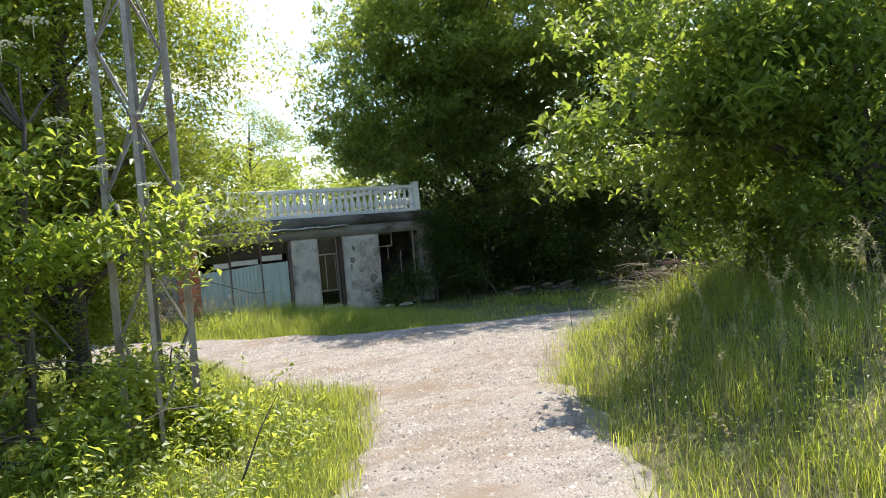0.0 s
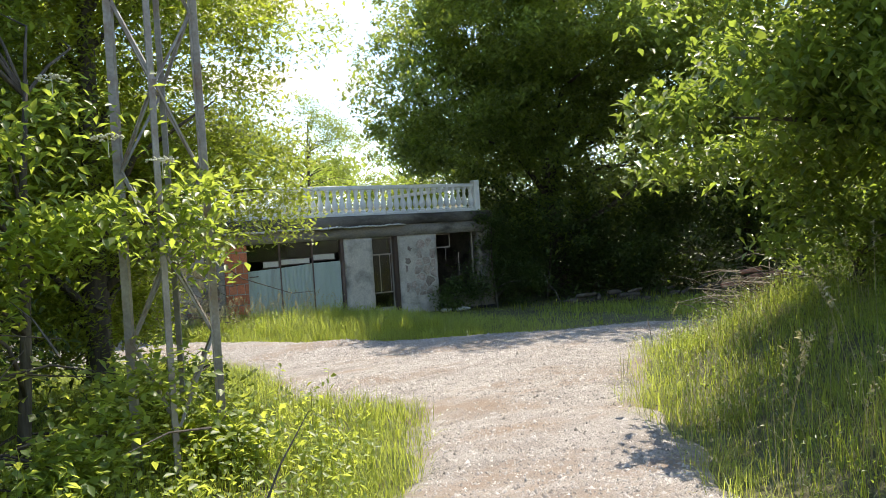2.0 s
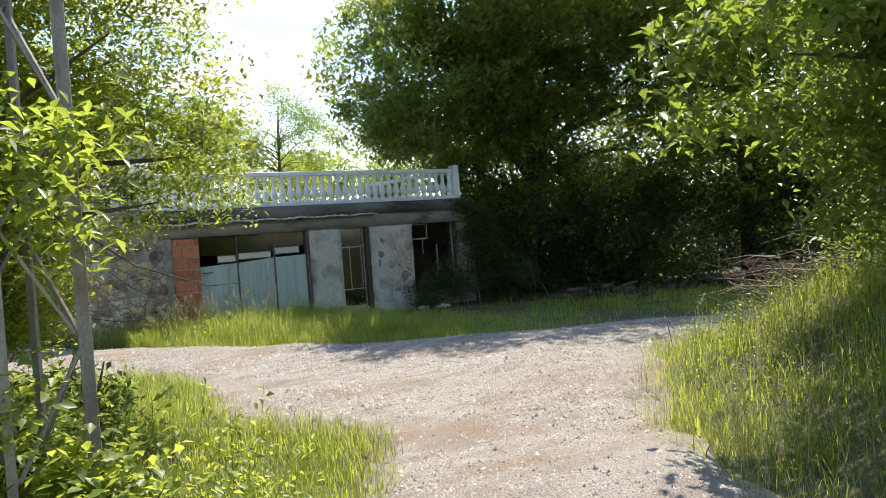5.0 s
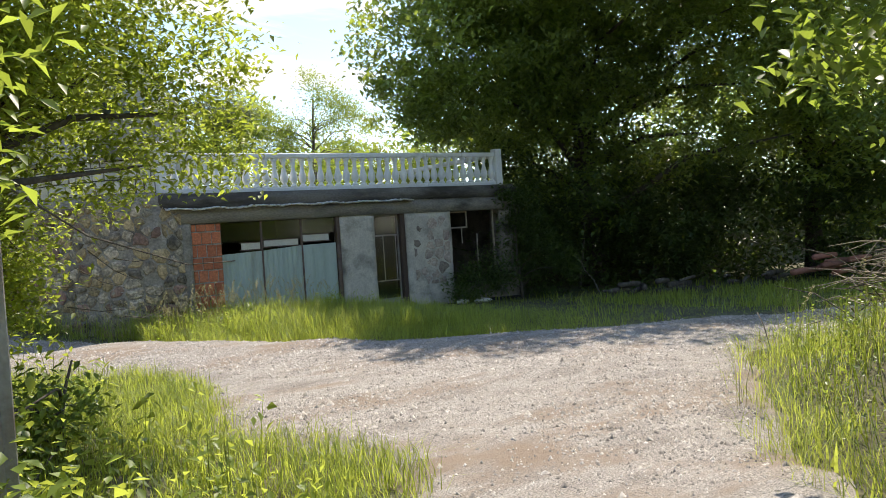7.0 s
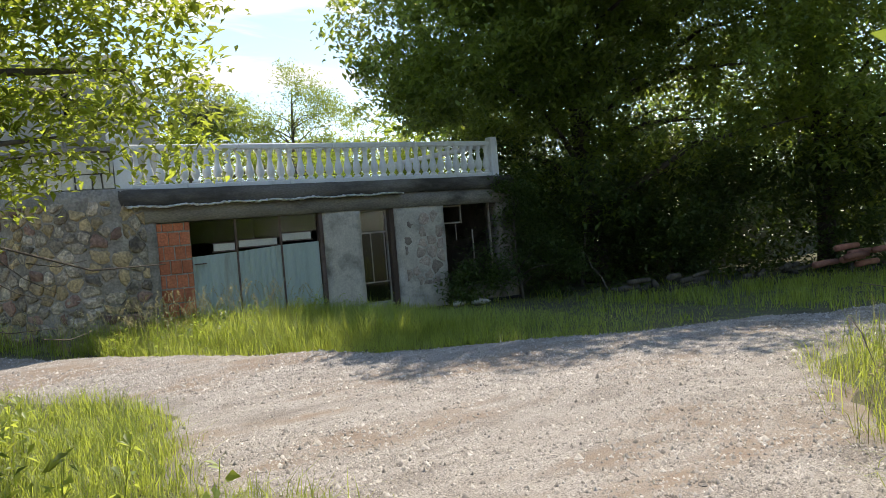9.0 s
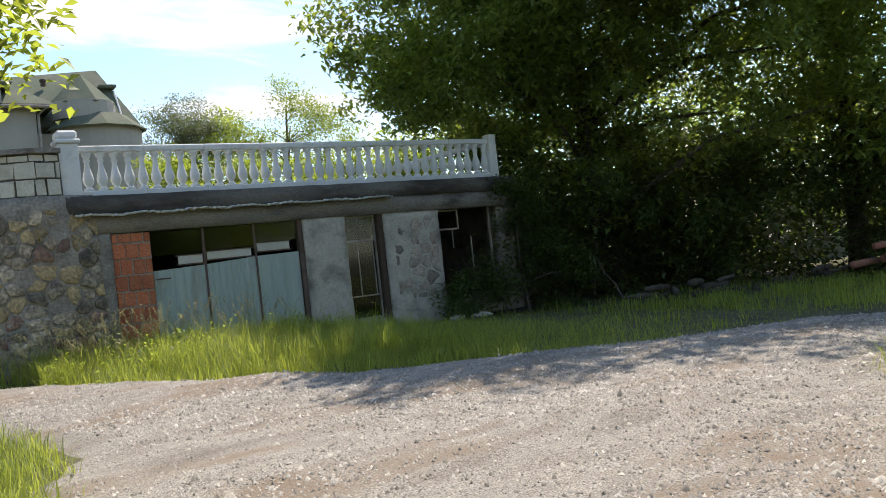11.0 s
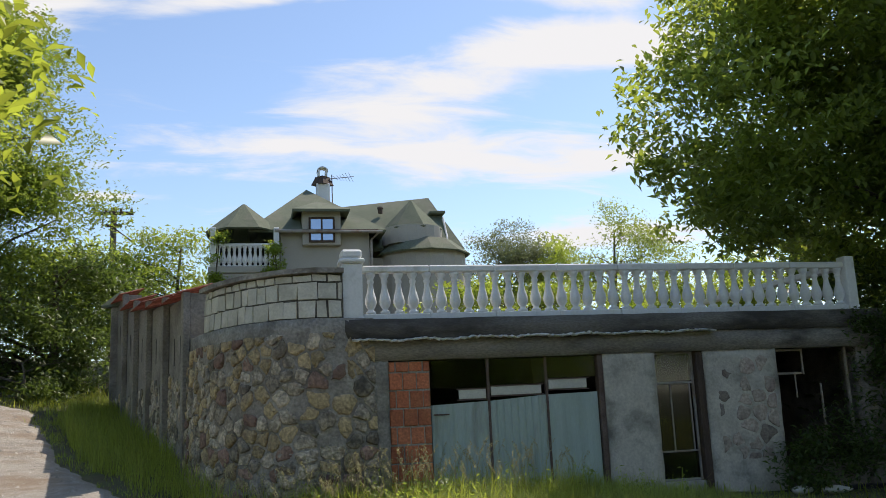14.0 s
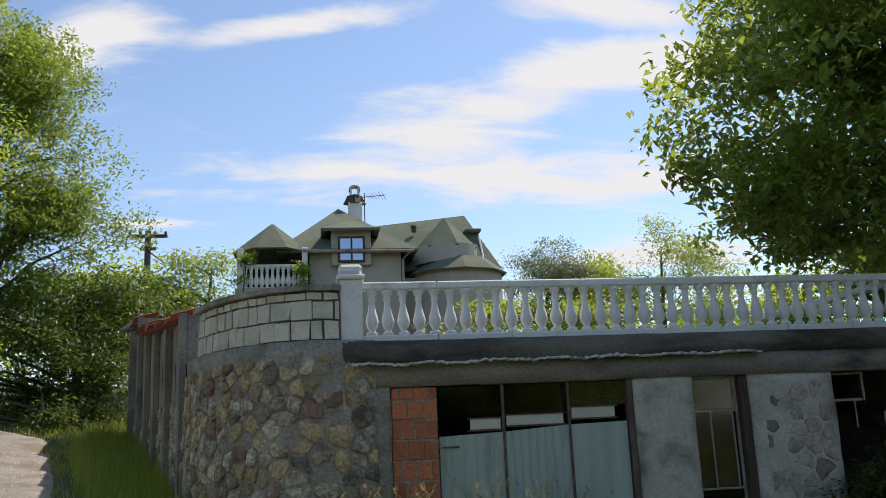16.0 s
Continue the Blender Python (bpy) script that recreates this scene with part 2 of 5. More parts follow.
L_walnut = leaf_material("walnut_leaf", (0.085, 0.135, 0.046), (0.18, 0.235, 0.085), (0.57, 0.68, 0.09), 0.44, 0.36)
L_acacia = leaf_material("acacia_leaf", (0.085, 0.125, 0.026), (0.18, 0.22, 0.042), (0.66, 0.76, 0.085), 0.48, 0.42)
L_elder = leaf_material("elder_leaf", (0.085, 0.14, 0.028), (0.18, 0.24, 0.05), (0.62, 0.75, 0.095), 0.48, 0.42)
# darker copy of the leaf colours, with the shade under trees put in
L_dark = leaf_material("shade_toned_leaf", (0.042, 0.070, 0.025), (0.085, 0.12, 0.042), (0.26, 0.37, 0.06), 0.34, 0.42)
L_shrub = leaf_material("shrub_leaf", (0.075, 0.125, 0.03), (0.16, 0.215, 0.055), (0.44, 0.56, 0.07), 0.44, 0.4)
L_garden = leaf_material("garden_leaf", (0.10, 0.15, 0.025), (0.19, 0.25, 0.05), (0.56, 0.68, 0.08), 0.46, 0.45)
L_pale = leaf_material("pale_leaf", (0.08, 0.095, 0.055), (0.15, 0.165, 0.10), (0.32, 0.38, 0.16), 0.4)
L_grass = leaf_material("grass_blade", (0.105, 0.165, 0.032), (0.245, 0.305, 0.075), (0.66, 0.73, 0.11), 0.52, 0.5)
L_drygrass = leaf_material("dry_grass", (0.30, 0.26, 0.13), (0.44, 0.39, 0.22), (0.55, 0.50, 0.25), 0.35, 0.7)
L_nettle = leaf_material("nettle_leaf", (0.12, 0.19, 0.04), (0.25, 0.32, 0.08), (0.70, 0.78, 0.11), 0.5, 0.45)
M_joint = material("dark_joint", [(0.10, 0.09, 0.075), (0.16, 0.145, 0.12)], 5, 0.95, 0.5, 30)
M_flower = material("cream_flower", [(0.55, 0.52, 0.36), (0.68, 0.65, 0.48)], 5, 0.8, 0, 30)


def glass_material(name, tint, rough):
    m = bpy.data.materials.new(name)
    m.use_nodes = True
    b = m.node_tree.nodes["Principled BSDF"]
    b.inputs["Base Color"].default_value = (*tint, 1)
    b.inputs["Roughness"].default_value = rough
    b.inputs["Transmission Weight"].default_value = 1.0
    b.inputs["IOR"].default_value = 1.45
    return m


M_glass = glass_material("window_glass", (0.55, 0.6, 0.58), 0.05)

# ---- tools ----
rng = np.random.default_rng(7)


def mesh_object(name, verts, faces, mat, parent=None, label="", smooth=False):
    me = bpy.data.meshes.new(name)
    me.from_pydata([tuple(v) for v in verts], [], [tuple(f) for f in faces])
    me.materials.append(mat)
    if smooth:
        me.polygons.foreach_set("use_smooth", [True] * len(me.polygons))
    me.update()
    ob = new(name, me)
    if parent:
        ob.parent = parent
    if label:
        ob["label"] = label
    return ob


def part(name, bm, mat, parent=None, label="", smooth=False):
    me = bpy.data.meshes.new(name)
    bmesh.ops.recalc_face_normals(bm, faces=bm.faces)
    bm.to_mesh(me)
    bm.free()
    me.materials.append(mat)
    if smooth:
        me.polygons.foreach_set("use_smooth", [True] * len(me.polygons))
    ob = new(name, me)
    if parent:
        ob.parent = parent
    if label:
        ob["label"] = label
    return ob


def empty(name, place=(0, 0, 0), label="", category="", group="", kind=""):
    ob = new(name)
    ob.location = place
    return tagged(ob, label, category, group, kind)


def box(lo, hi, bevel=0.0, bm=None, jitter=0.0):
    own = bm or bmesh.new()
    v = [own.verts.new((x, y, z)) for x in (lo[0], hi[0]) for y in (lo[1], hi[1]) for z in (lo[2], hi[2])]
    for f in ((0, 1, 3, 2), (4, 6, 7, 5), (0, 4, 5, 1), (2, 3, 7, 6), (0, 2, 6, 4), (1, 5, 7, 3)):
        own.faces.new([v[i] for i in f])
    if jitter:
        for p in v:
            p.co += Vector(rng.uniform(-jitter, jitter, 3))
    if bevel and bm is None:
        bmesh.ops.bevel(own, geom=own.edges[:], offset=bevel, segments=1, affect="EDGES")
    return own


def lathe(profile, sides=10, bm=None, centre=(0, 0, 0)):
    own = bm or bmesh.new()
    rings = []
    for r, z in profile:
        rings.append([own.verts.new((centre[0] + r * math.cos(2 * math.pi * i / sides), centre[1] + r * math.sin(2 * math.pi * i / sides), centre[2] + z)) for i in range(sides)])
    for a, b in zip(rings, rings[1:]):
        for i in range(sides):
            own.faces.new((a[i], a[(i + 1) % sides], b[(i + 1) % sides], b[i]))
    own.faces.new(rings[0][::-1])
    own.faces.new(rings[-1])
    return own


def tube(points, radii, sides=6, bm=None):
    own = bm or bmesh.new()
    pts = [Vector(p) for p in points]
    rings = []
    for i, p in enumerate(pts):
        way = (pts[min(i + 1, len(pts) - 1)] - pts[max(i - 1, 0)]).normalized()
        side = way.cross(Vector((0.31, 0.17, 0.93)))
        if side.length < 0.05:
            side = way.cross(Vector((1, 0, 0)))
        side.normalize()
        other = way.cross(side)
        r = radii[i]
        rings.append([own.verts.new(p + side * (r * math.cos(2 * math.pi * k / sides)) + other * (r * math.sin(2 * math.pi * k / sides))) for k in range(sides)])
    for a, b in zip(rings, rings[1:]):
        for k in range(sides):
            own.faces.new((a[k], a[(k + 1) % sides], b[(k + 1) % sides], b[k]))
    own.faces.new(rings[0][::-1])
    own.faces.new(rings[-1])
    return own


def smooth_step(a, b, v):
    t = np.clip((v - a) / (b - a), 0, 1)
    return t * t * (3 - 2 * t)


def wobble(x, y, s, seed=0.0):
    """Cheap smooth noise from sines, about -1 to 1."""
    return (np.sin(x * 1.7 / s + 1.3 * np.sin(y * 1.1 / s + seed) + seed) + np.sin(y * 1.9 / s + 1.7 * np.sin(x * 0.9 / s + 2 * seed) + 2.1)
            + np.sin((x + y) * 1.1 / s + seed * 3)) / 3


# ---- ground ----
def line_gap(x, y, pts):
    """Distance to a line of points."""
    best = np.full(np.shape(x), 1e9)
    for (ax, ay), (bx, by) in zip(pts, pts[1:]):
        t = np.clip(((x - ax) * (bx - ax) + (y - ay) * (by - ay)) / ((bx - ax) ** 2 + (by - ay) ** 2), 0, 1)
        best = np.minimum(best, np.hypot(x - ax - t * (bx - ax), y - ay - t * (by - ay)))
    return best


TRACK = [(-4.5, -7.0), (0.8, 0.4), (3.2, 3.4), (5.6, 6.4), (7.8, 9.6), (9.0, 11.0)]
LANE = [(40.0, 3.5), (24.0, 9.2), (16.0, 11.0), (11.6, 11.8), (8.3, 14.0), (6.2, 17.4), (3.4, 21.2), (1.8, 24.5), (0.95, 27.5), (0.1, 30.0), (-2.2, 31.4), (-6.0, 32.0), (-13.0, 33.0)]


def in_road(x, y):
    """Metres inside the gravel's border (negative: outside)."""
    a = 1.24 - line_gap(x, y, TRACK)
    b = 1.45 - line_gap(x, y, LANE)
    fork = 2.5 - np.hypot(x - 8.0, y - 11.4)
    s = np.maximum(np.maximum(a, b), fork)
    k = 0.6
    s = np.log(np.exp(a / k) + np.exp(b / k) + np.exp(fork / k)) * k - 0.2
    return np.minimum(s, np.maximum(np.maximum(a, b), fork) + 0.4) + 0.10 * wobble(x, y, 0.55) + 0.05 * wobble(x, y, 0.17, 2.0)


def height(x, y):
    x, y = np.asarray(x, float), np.asarray(y, float)
    along = (7.5 - (0.62 * x + 0.78 * y)) * 0.055            # the track comes down from the start
    z = np.clip(along, 0, 1.2)
    up = (0.1 * (6.0 - x) + (y - 19.5))
    z = z + np.clip(up, 0, 30) * 0.118 * smooth_step(7.2, 5.4, x)    # the lane climbs past the wall
    z = z - np.clip(x - 12.0, 0, 14) * 0.03
    # right-hand bank
    side = 0.78 * x - 0.62 * y
    bank = smooth_step(1.15, 3.1, side - 0.45) * smooth_step(10.6, 8.2, y + 0.13 * np.maximum(x - 8, 0)) * smooth_step(0.0, 2.0, y + 4)
    z = z + 0.75 * bank
    # left-hand bank
    left = smooth_step(0.2, 2.2, -(0.78 * x - 0.62 * y) - 1.55) * smooth_step(5.6, 4.2, x)
    z = z + 0.25 * left * smooth_step(17, 13, y)
    z = z + 0.8 * smooth_step(-2.0, 8.0, -x - 1 + 0.2 * (y - 10)) 
    # terraces and hill behind the garage and the wall
    behind = smooth_step(24.0, 24.6, y) * smooth_step(0.0, 1.0, (x - 5.1) + (y - 24.2) * 0.28)
    z = np.where(behind > 0, z * (1 - behind) + behind * (2.35 + 0.07 * np.clip(y - 26, 0, 40)), z)
    z = z + 0.02 * wobble(x, y, 0.8) + 0.035 * wobble(x, y, 2.7, 1.0)
    far = np.hypot(x - 8, y - 15)
    return z + np.clip(far - 60, 0, 2000) * 0.01


def sheet(name, xs, ys, zf, mat, keep=None):
    gx, gy = np.meshgrid(xs, ys)
    gz = zf(gx, gy)
    nx, ny = len(xs), len(ys)
    verts = np.stack([gx.ravel(), gy.ravel(), gz.ravel()], 1)
    i, j = np.meshgrid(np.arange(nx - 1), np.arange(ny - 1))
    a = (j * nx + i).ravel()
    faces = np.stack([a, a + 1, a + nx + 1, a + nx], 1)
    if keep is not None:
        inside = keep(gx, gy).ravel()
        faces = faces[inside[faces].any(1)]
        used = np.unique(faces)
        back = np.full(len(verts), -1)
        back[used] = np.arange(len(used))
        verts, faces = verts[used], back[faces]
    me = bpy.data.meshes.new(name)
    me.vertices.add(len(verts)); me.vertices.foreach_set("co", verts.ravel())
    me.loops.add(faces.size); me.loops.foreach_set("vertex_index", faces.ravel())
    me.polygons.add(len(faces)); me.polygons.foreach_set("loop_start", np.arange(0, faces.size, 4))
    me.polygons.foreach_set("use_smooth", np.ones(len(faces), bool))
    me.materials.append(mat)
    me.update(calc_edges=True)
    return new(name, me)


def axis(lo, hi, step, reach):
    mid = np.arange(lo, hi + step / 2, step)
    grow = step * np.cumsum(1.22 ** np.arange(1, 60))
    return np.concatenate([(lo - grow[grow < reach])[::-1], mid, hi + grow[grow < reach]])


tagged(sheet("ground", axis(-10, 26, 0.25, 1500), axis(-8, 36, 0.25, 1500), height, M_soil), "earthy verge soil under grass and weeds", "ground", kind="structure")


def road_height(x, y):
    s = in_road(x, y)
    rut = 0.018 * wobble(x * 0.5, y * 1.4, 0.6, 3.0) + 0.01 * wobble(x, y, 0.22, 5.0) + 0.004 * wobble(x, y, 0.07, 1.0)
    return height(x, y) + np.clip(s + 0.14, -0.6, 0.2) * 0.3 + rut


tagged(sheet("road", np.arange(-7, 30, 0.11), np.arange(-9, 38, 0.11), road_height, M_gravel, lambda x, y: in_road(x, y) > -0.3),
       "pale gravel and dirt lane, rutted, at a fork", "road", kind="structure")


# ---- garage under the terrace ----
FY = 20.55
garage = empty("garage", (12, FY, 0), "derelict concrete garage under a balustraded terrace", "garage")


def under(parent, ob):
    """Parent ob while it keeps its place in the world."""
    ob.parent = parent
    ob.matrix_parent_inverse = Matrix.Translation(parent.matrix_basis.translation).inverted()
    return ob


def gpart(name, lo, hi, mat, label="", bevel=0.012):
    return under(garage, part(name, box(lo, hi, bevel), mat, None, label))


def worn_block(name, lo, hi, mat, label="", cut=0.12, amp=0.012, parent=None):
    """A box cut into a grid whose skin is uneven."""
    bm = bmesh.new()
    box(lo, hi, 0, bm)
    longest = max(hi[i] - lo[i] for i in range(3))
    for ax in range(3):
        n = int((hi[ax] - lo[ax]) / cut)
        for k in range(1, n):
            at = [0, 0, 0]; at[ax] = lo[ax] + (hi[ax] - lo[ax]) * k / n
            no = [0, 0, 0]; no[ax] = 1
            bmesh.ops.bisect_plane(bm, geom=bm.verts[:] + bm.edges[:] + bm.faces[:], plane_co=at, plane_no=no)
    for v in bm.verts:
        d = noise.noise_vector(v.co * 3.1) * amp + noise.noise_vector(v.co * 9.0) * amp * 0.6
        v.co += d
    ob = part(name, bm, mat, None, label, smooth=True)
    return under(parent or garage, ob)


worn_block("pillar", (11.43, FY, -0.25), (12.23, FY + 0.35, 2.02), M_plaster, "rough grey plaster pillar")
worn_block("pillar", (13.03, FY, -0.25), (14.22, FY + 0.35, 2.02), M_plaster, "plaster pillar with bare patches of stone")
worn_block("end_pillar", (15.66, FY + 0.02, -0.4), (16.1, FY + 0.5, 2.02), M_concrete)
worn_block("lintel", (7.75, FY - 0.02, 2.0), (16.1, FY + 0.4, 2.30), M_concrete, "stained concrete lintel", 0.2, 0.015)
worn_block("slab", (7.7, FY - 0.05, 2.30), (16.15, FY + 5.0, 2.57), M_slab, "dark weathered terrace slab", 0.3, 0.012)
# inside faces: the unlit interior's darkness is put into their colour
gpart("rear_wall", (8.2, FY + 4.6, -0.3), (16.1, FY + 4.8, 2.3), M_recess_shade)
gpart("side_wall", (8.0, FY + 0.1, -0.3), (8.2, FY + 4.6, 2.3), M_recess_shade)
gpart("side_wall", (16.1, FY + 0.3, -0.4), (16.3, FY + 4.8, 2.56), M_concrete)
gpart("inner_wall", (11.6, FY + 0.36, -0.3), (11.75, FY + 4.6, 2.3), M_recess_shade)
gpart("garage_floor", (8.2, FY - 0.05, -0.2), (16.1, FY + 4.6, -0.08), M_recess_shade)
worn_block("jamb", (7.98, FY - 0.01, -0.2), (8.28, FY + 0.4, 2.0), M_mortar)
worn_block("sill", (12.23, FY + 0.06, -0.25), (13.03, FY + 0.3, 0.13), M_plaster)
worn_block("parapet_base", (14.22, FY + 0.1, -0.35), (15.66, FY + 0.35, 0.3), M_concrete)
# gate of three leaves, a little out of true
gate = empty("garage_gate", (10.1, FY, 0), "shut three-leaf garage gate in faded grey-green paint", "gate")


def ribbed_leaf(x0, x1, z0, z1a, z1b, y, ribs):
    """A sheet-metal leaf with upright ribs; its top runs from z1a to z1b."""
    bm = bmesh.new()
    cols, n = [], ribs * 4
    for i in range(n + 1):
        t = i / n
        x = x0 + (x1 - x0) * t
        d = (0.0, 0.0, -0.014, -0.014)[i % 4]
        top = z1a + (z1b - z1a) * t
        cols.append([bm.verts.new((x, y + d + s, z)) for s in (0, 0.03) for z in (z0, top)])
    for a, b in zip(cols, cols[1:]):
        bm.faces.new((a[0], b[0], b[1], a[1]))
        bm.faces.new((a[2], a[3], b[3], b[2]))
        bm.faces.new((a[1], b[1], b[3], a[3]))
    for c in (cols[0], cols[-1]):
        bm.faces.new((c[0], c[1], c[3], c[2]))
    return bm


for x0, x1, za, zb, ribs in ((8.88, 9.69, 1.37, 1.40, 5), (9.725, 10.55, 1.40, 1.455, 8), (10.585, 11.33, 1.455, 1.47, 3)):
    under(gate, part("gate_leaf", ribbed_leaf(x0, x1, -0.06, za, zb, FY + 0.08, ribs), M_gate))
for x, top in ((9.707, 1.62), (10.567, 1.68)):
    under(gate, part("mullion", box((x - 0.018, FY + 0.07, -0.06), (x + 0.018, FY + 0.14, top + 0.02), 0.004), M_rust))
for x0, x1, z0, z1 in ((9.28, 9.67, 1.44, 1.57), (9.745, 10.49, 1.475, 1.60), (10.60, 11.18, 1.53, 1.665)):
    bd = under(gate, part("transom_board", box((x0, FY + 0.085, z0), (x1, FY + 0.115, z1), 0.006), M_cream, None, "cream transom board"))
    for zz in (z0 - 0.012, z1 + 0.006):
        under(gate, part("transom_rail", box((x0 - 0.03, FY + 0.075, zz - 0.008), (x1 + 0.03, FY + 0.12, zz + 0.008)), M_rust))
under(gate, part("gate_post", box((11.345, FY + 0.03, -0.1), (11.425, FY + 0.16, 2.0), 0.006), M_rust, None, "dark rusty gate post"))
for x0, x1, z0 in ((8.90, 9.69, 1.60), (9.73, 10.55, 1.63), (10.59, 11.33, 1.69)):
    under(gate, part("transom_pane", box((x0, FY + 0.10, z0), (x1, FY + 0.106, 1.985)), M_glass))
for x0, x1 in ((9.69, 9.73), (10.55, 10.59)):
    under(gate, part("transom_bar", box((x0, FY + 0.08, 1.62), (x1, FY + 0.13, 2.0), 0.004), M_rust))
under(gate, part("gate_bar", box((8.9, FY + 0.03, 1.23), (9.12, FY + 0.055, 1.25), 0.004), M_rust))

# clay-block jamb, block by block
jamb = empty("brick_jamb", (8.57, FY, -0.1), "bare orange clay-block pier beside the gate", "pier")
row, z = 0, -0.12
while z < 1.95:
    hgt = min(0.235, 1.985 - z)
    cuts = (8.285, 8.475, 8.67, 8.865) if row % 2 else (8.285, 8.38, 8.57, 8.76, 8.865)
    for a, b in zip(cuts, cuts[1:]):
        p = part("brick", box((a + rng.uniform(0.003, 0.010), FY + 0.015 + rng.uniform(-0.010, 0.010), z + rng.uniform(0.002, 0.010)), (b - rng.uniform(0.003, 0.010), FY + 0.3, z + hgt - rng.uniform(0.002, 0.010)), 0.008), M_brick)
        under(jamb, p)
    z += 0.245
    row += 1
under(jamb, part("mortar_core", box((8.29, FY + 0.03, -0.12), (8.86, FY + 0.29, 1.985)), M_mortar))

# window between the pillars
pane_window = tagged(empty("window_1", (12.6, FY, 1), "", "window"), "tall steel-framed window with dusty panes", kind="structure")
fy = FY + 0.12
for lo, hi in (((12.25, fy, 0.14), (12.285, fy + 0.04, 2.0)), ((12.86, fy, 0.14), (12.895, fy + 0.04, 2.0)), ((12.285, fy, 1.53), (12.86, fy + 0.04, 1.565)),
               ((12.285, fy, 0.545), (12.86, fy + 0.04, 0.57)), ((12.285, fy, 0.14), (12.86, fy + 0.04, 0.17)), ((12.285, fy, 1.965), (12.86, fy + 0.04, 2.0)),
               ((12.49, fy, 0.57), (12.51, fy + 0.03, 1.53)), ((12.80, fy + 0.002, 0.57), (12.82, fy + 0.03, 1.53))):
    under(pane_window, part("frame_bar", box(lo, hi, 0.004), M_steel))
for x0, x1, z0, z1 in ((12.285, 12.49, 0.57, 1.53), (12.51, 12.80, 0.57, 1.53), (12.285, 12.86, 0.17, 0.545), (12.285, 12.86, 1.565, 1.965)):
    under(pane_window, part("pane", box((x0 + 0.003, fy + 0.012, z0 + 0.003), (x1 - 0.003, fy + 0.016, z1 - 0.003)), M_glass))
under(pane_window, part("jamb_board", box((12.90, FY + 0.03, -0.1), (13.02, FY + 0.3, 2.0), 0.01), M_darkwood))

# added near-black sheet that makes the room behind the panes look unlit
under(pane_window, part("shade_sheet", box((12.0, FY + 1.1, -0.1), (13.3, FY + 1.12, 2.0)), M_recess_shade, None, "added dark sheet that stands for the room's shade"))
second = tagged(empty("window_2", (14.9, FY, 1), "", "window"), "dark window opening with a broken pale frame", kind="structure")
for lo, hi in (((14.25, FY + 0.14, 0.3), (14.30, FY + 0.19, 2.0)), ((14.30, FY + 0.14, 1.60), (14.72, FY + 0.18, 1.635)), ((14.30, FY + 0.14, 1.955), (14.78, FY + 0.18, 1.99)),
               ((14.74, FY + 0.14, 1.6), (14.77, FY + 0.18, 1.955)), ((14.60, FY + 0.15, 1.25), (14.62, FY + 0.17, 1.6)), ((15.02, FY + 0.14, 0.55), (15.045, FY + 0.17, 1.45)), ((15.5, FY + 0.14, 0.3), (15.54, FY + 0.18, 2.0))):
    under(second, part("frame_bar", box(lo, hi, 0.004), M_twig))

# torn roofing edge over the gate
bm = bmesh.new()
prev = None
for i in range(136):
    x = 7.78 + i * 0.04
    zt = 2.275 + 0.02 * (i / 110) + 0.012 * math.sin(i * 0.31) + rng.normal(0, 0.008) + (0.02 if i in (53, 54, 55, 78, 79) else 0)
    out = FY - 0.17 + 0.025 * math.sin(i * 0.23) + rng.normal(0, 0.012)
    thick = 0.010 + abs(rng.normal(0, 0.008))
    ring = [bm.verts.new(p) for p in ((x, FY, zt + 0.03), (x, out, zt), (x, out + 0.01, zt - thick), (x, FY, zt - 0.01))]
    if prev:
        for k in range(4):
            bm.faces.new((prev[k], ring[k], ring[(k + 1) % 4], prev[(k + 1) % 4]))
    prev = ring
under(garage, part("roofing_edge", bm, M_felt, None, "torn pale edge of the roofing"))

# bare stones in the second pillar
def clip_cell(poly, px, pz, nx, nz):
    """The part of a polygon on the side of (px, pz) away from (nx, nz)."""
    out = []
    for (ax, az), (bx, bz) in zip(poly, poly[1:] + poly[:1]):
        da, db = (ax - px) * nx + (az - pz) * nz, (bx - px) * nx + (bz - pz) * nz
        if da <= 0:
            out.append((ax, az))
        if da * db < 0:
            t = da / (da - db)
            out.append((ax + (bx - ax) * t, az + (bz - az) * t))
    return out


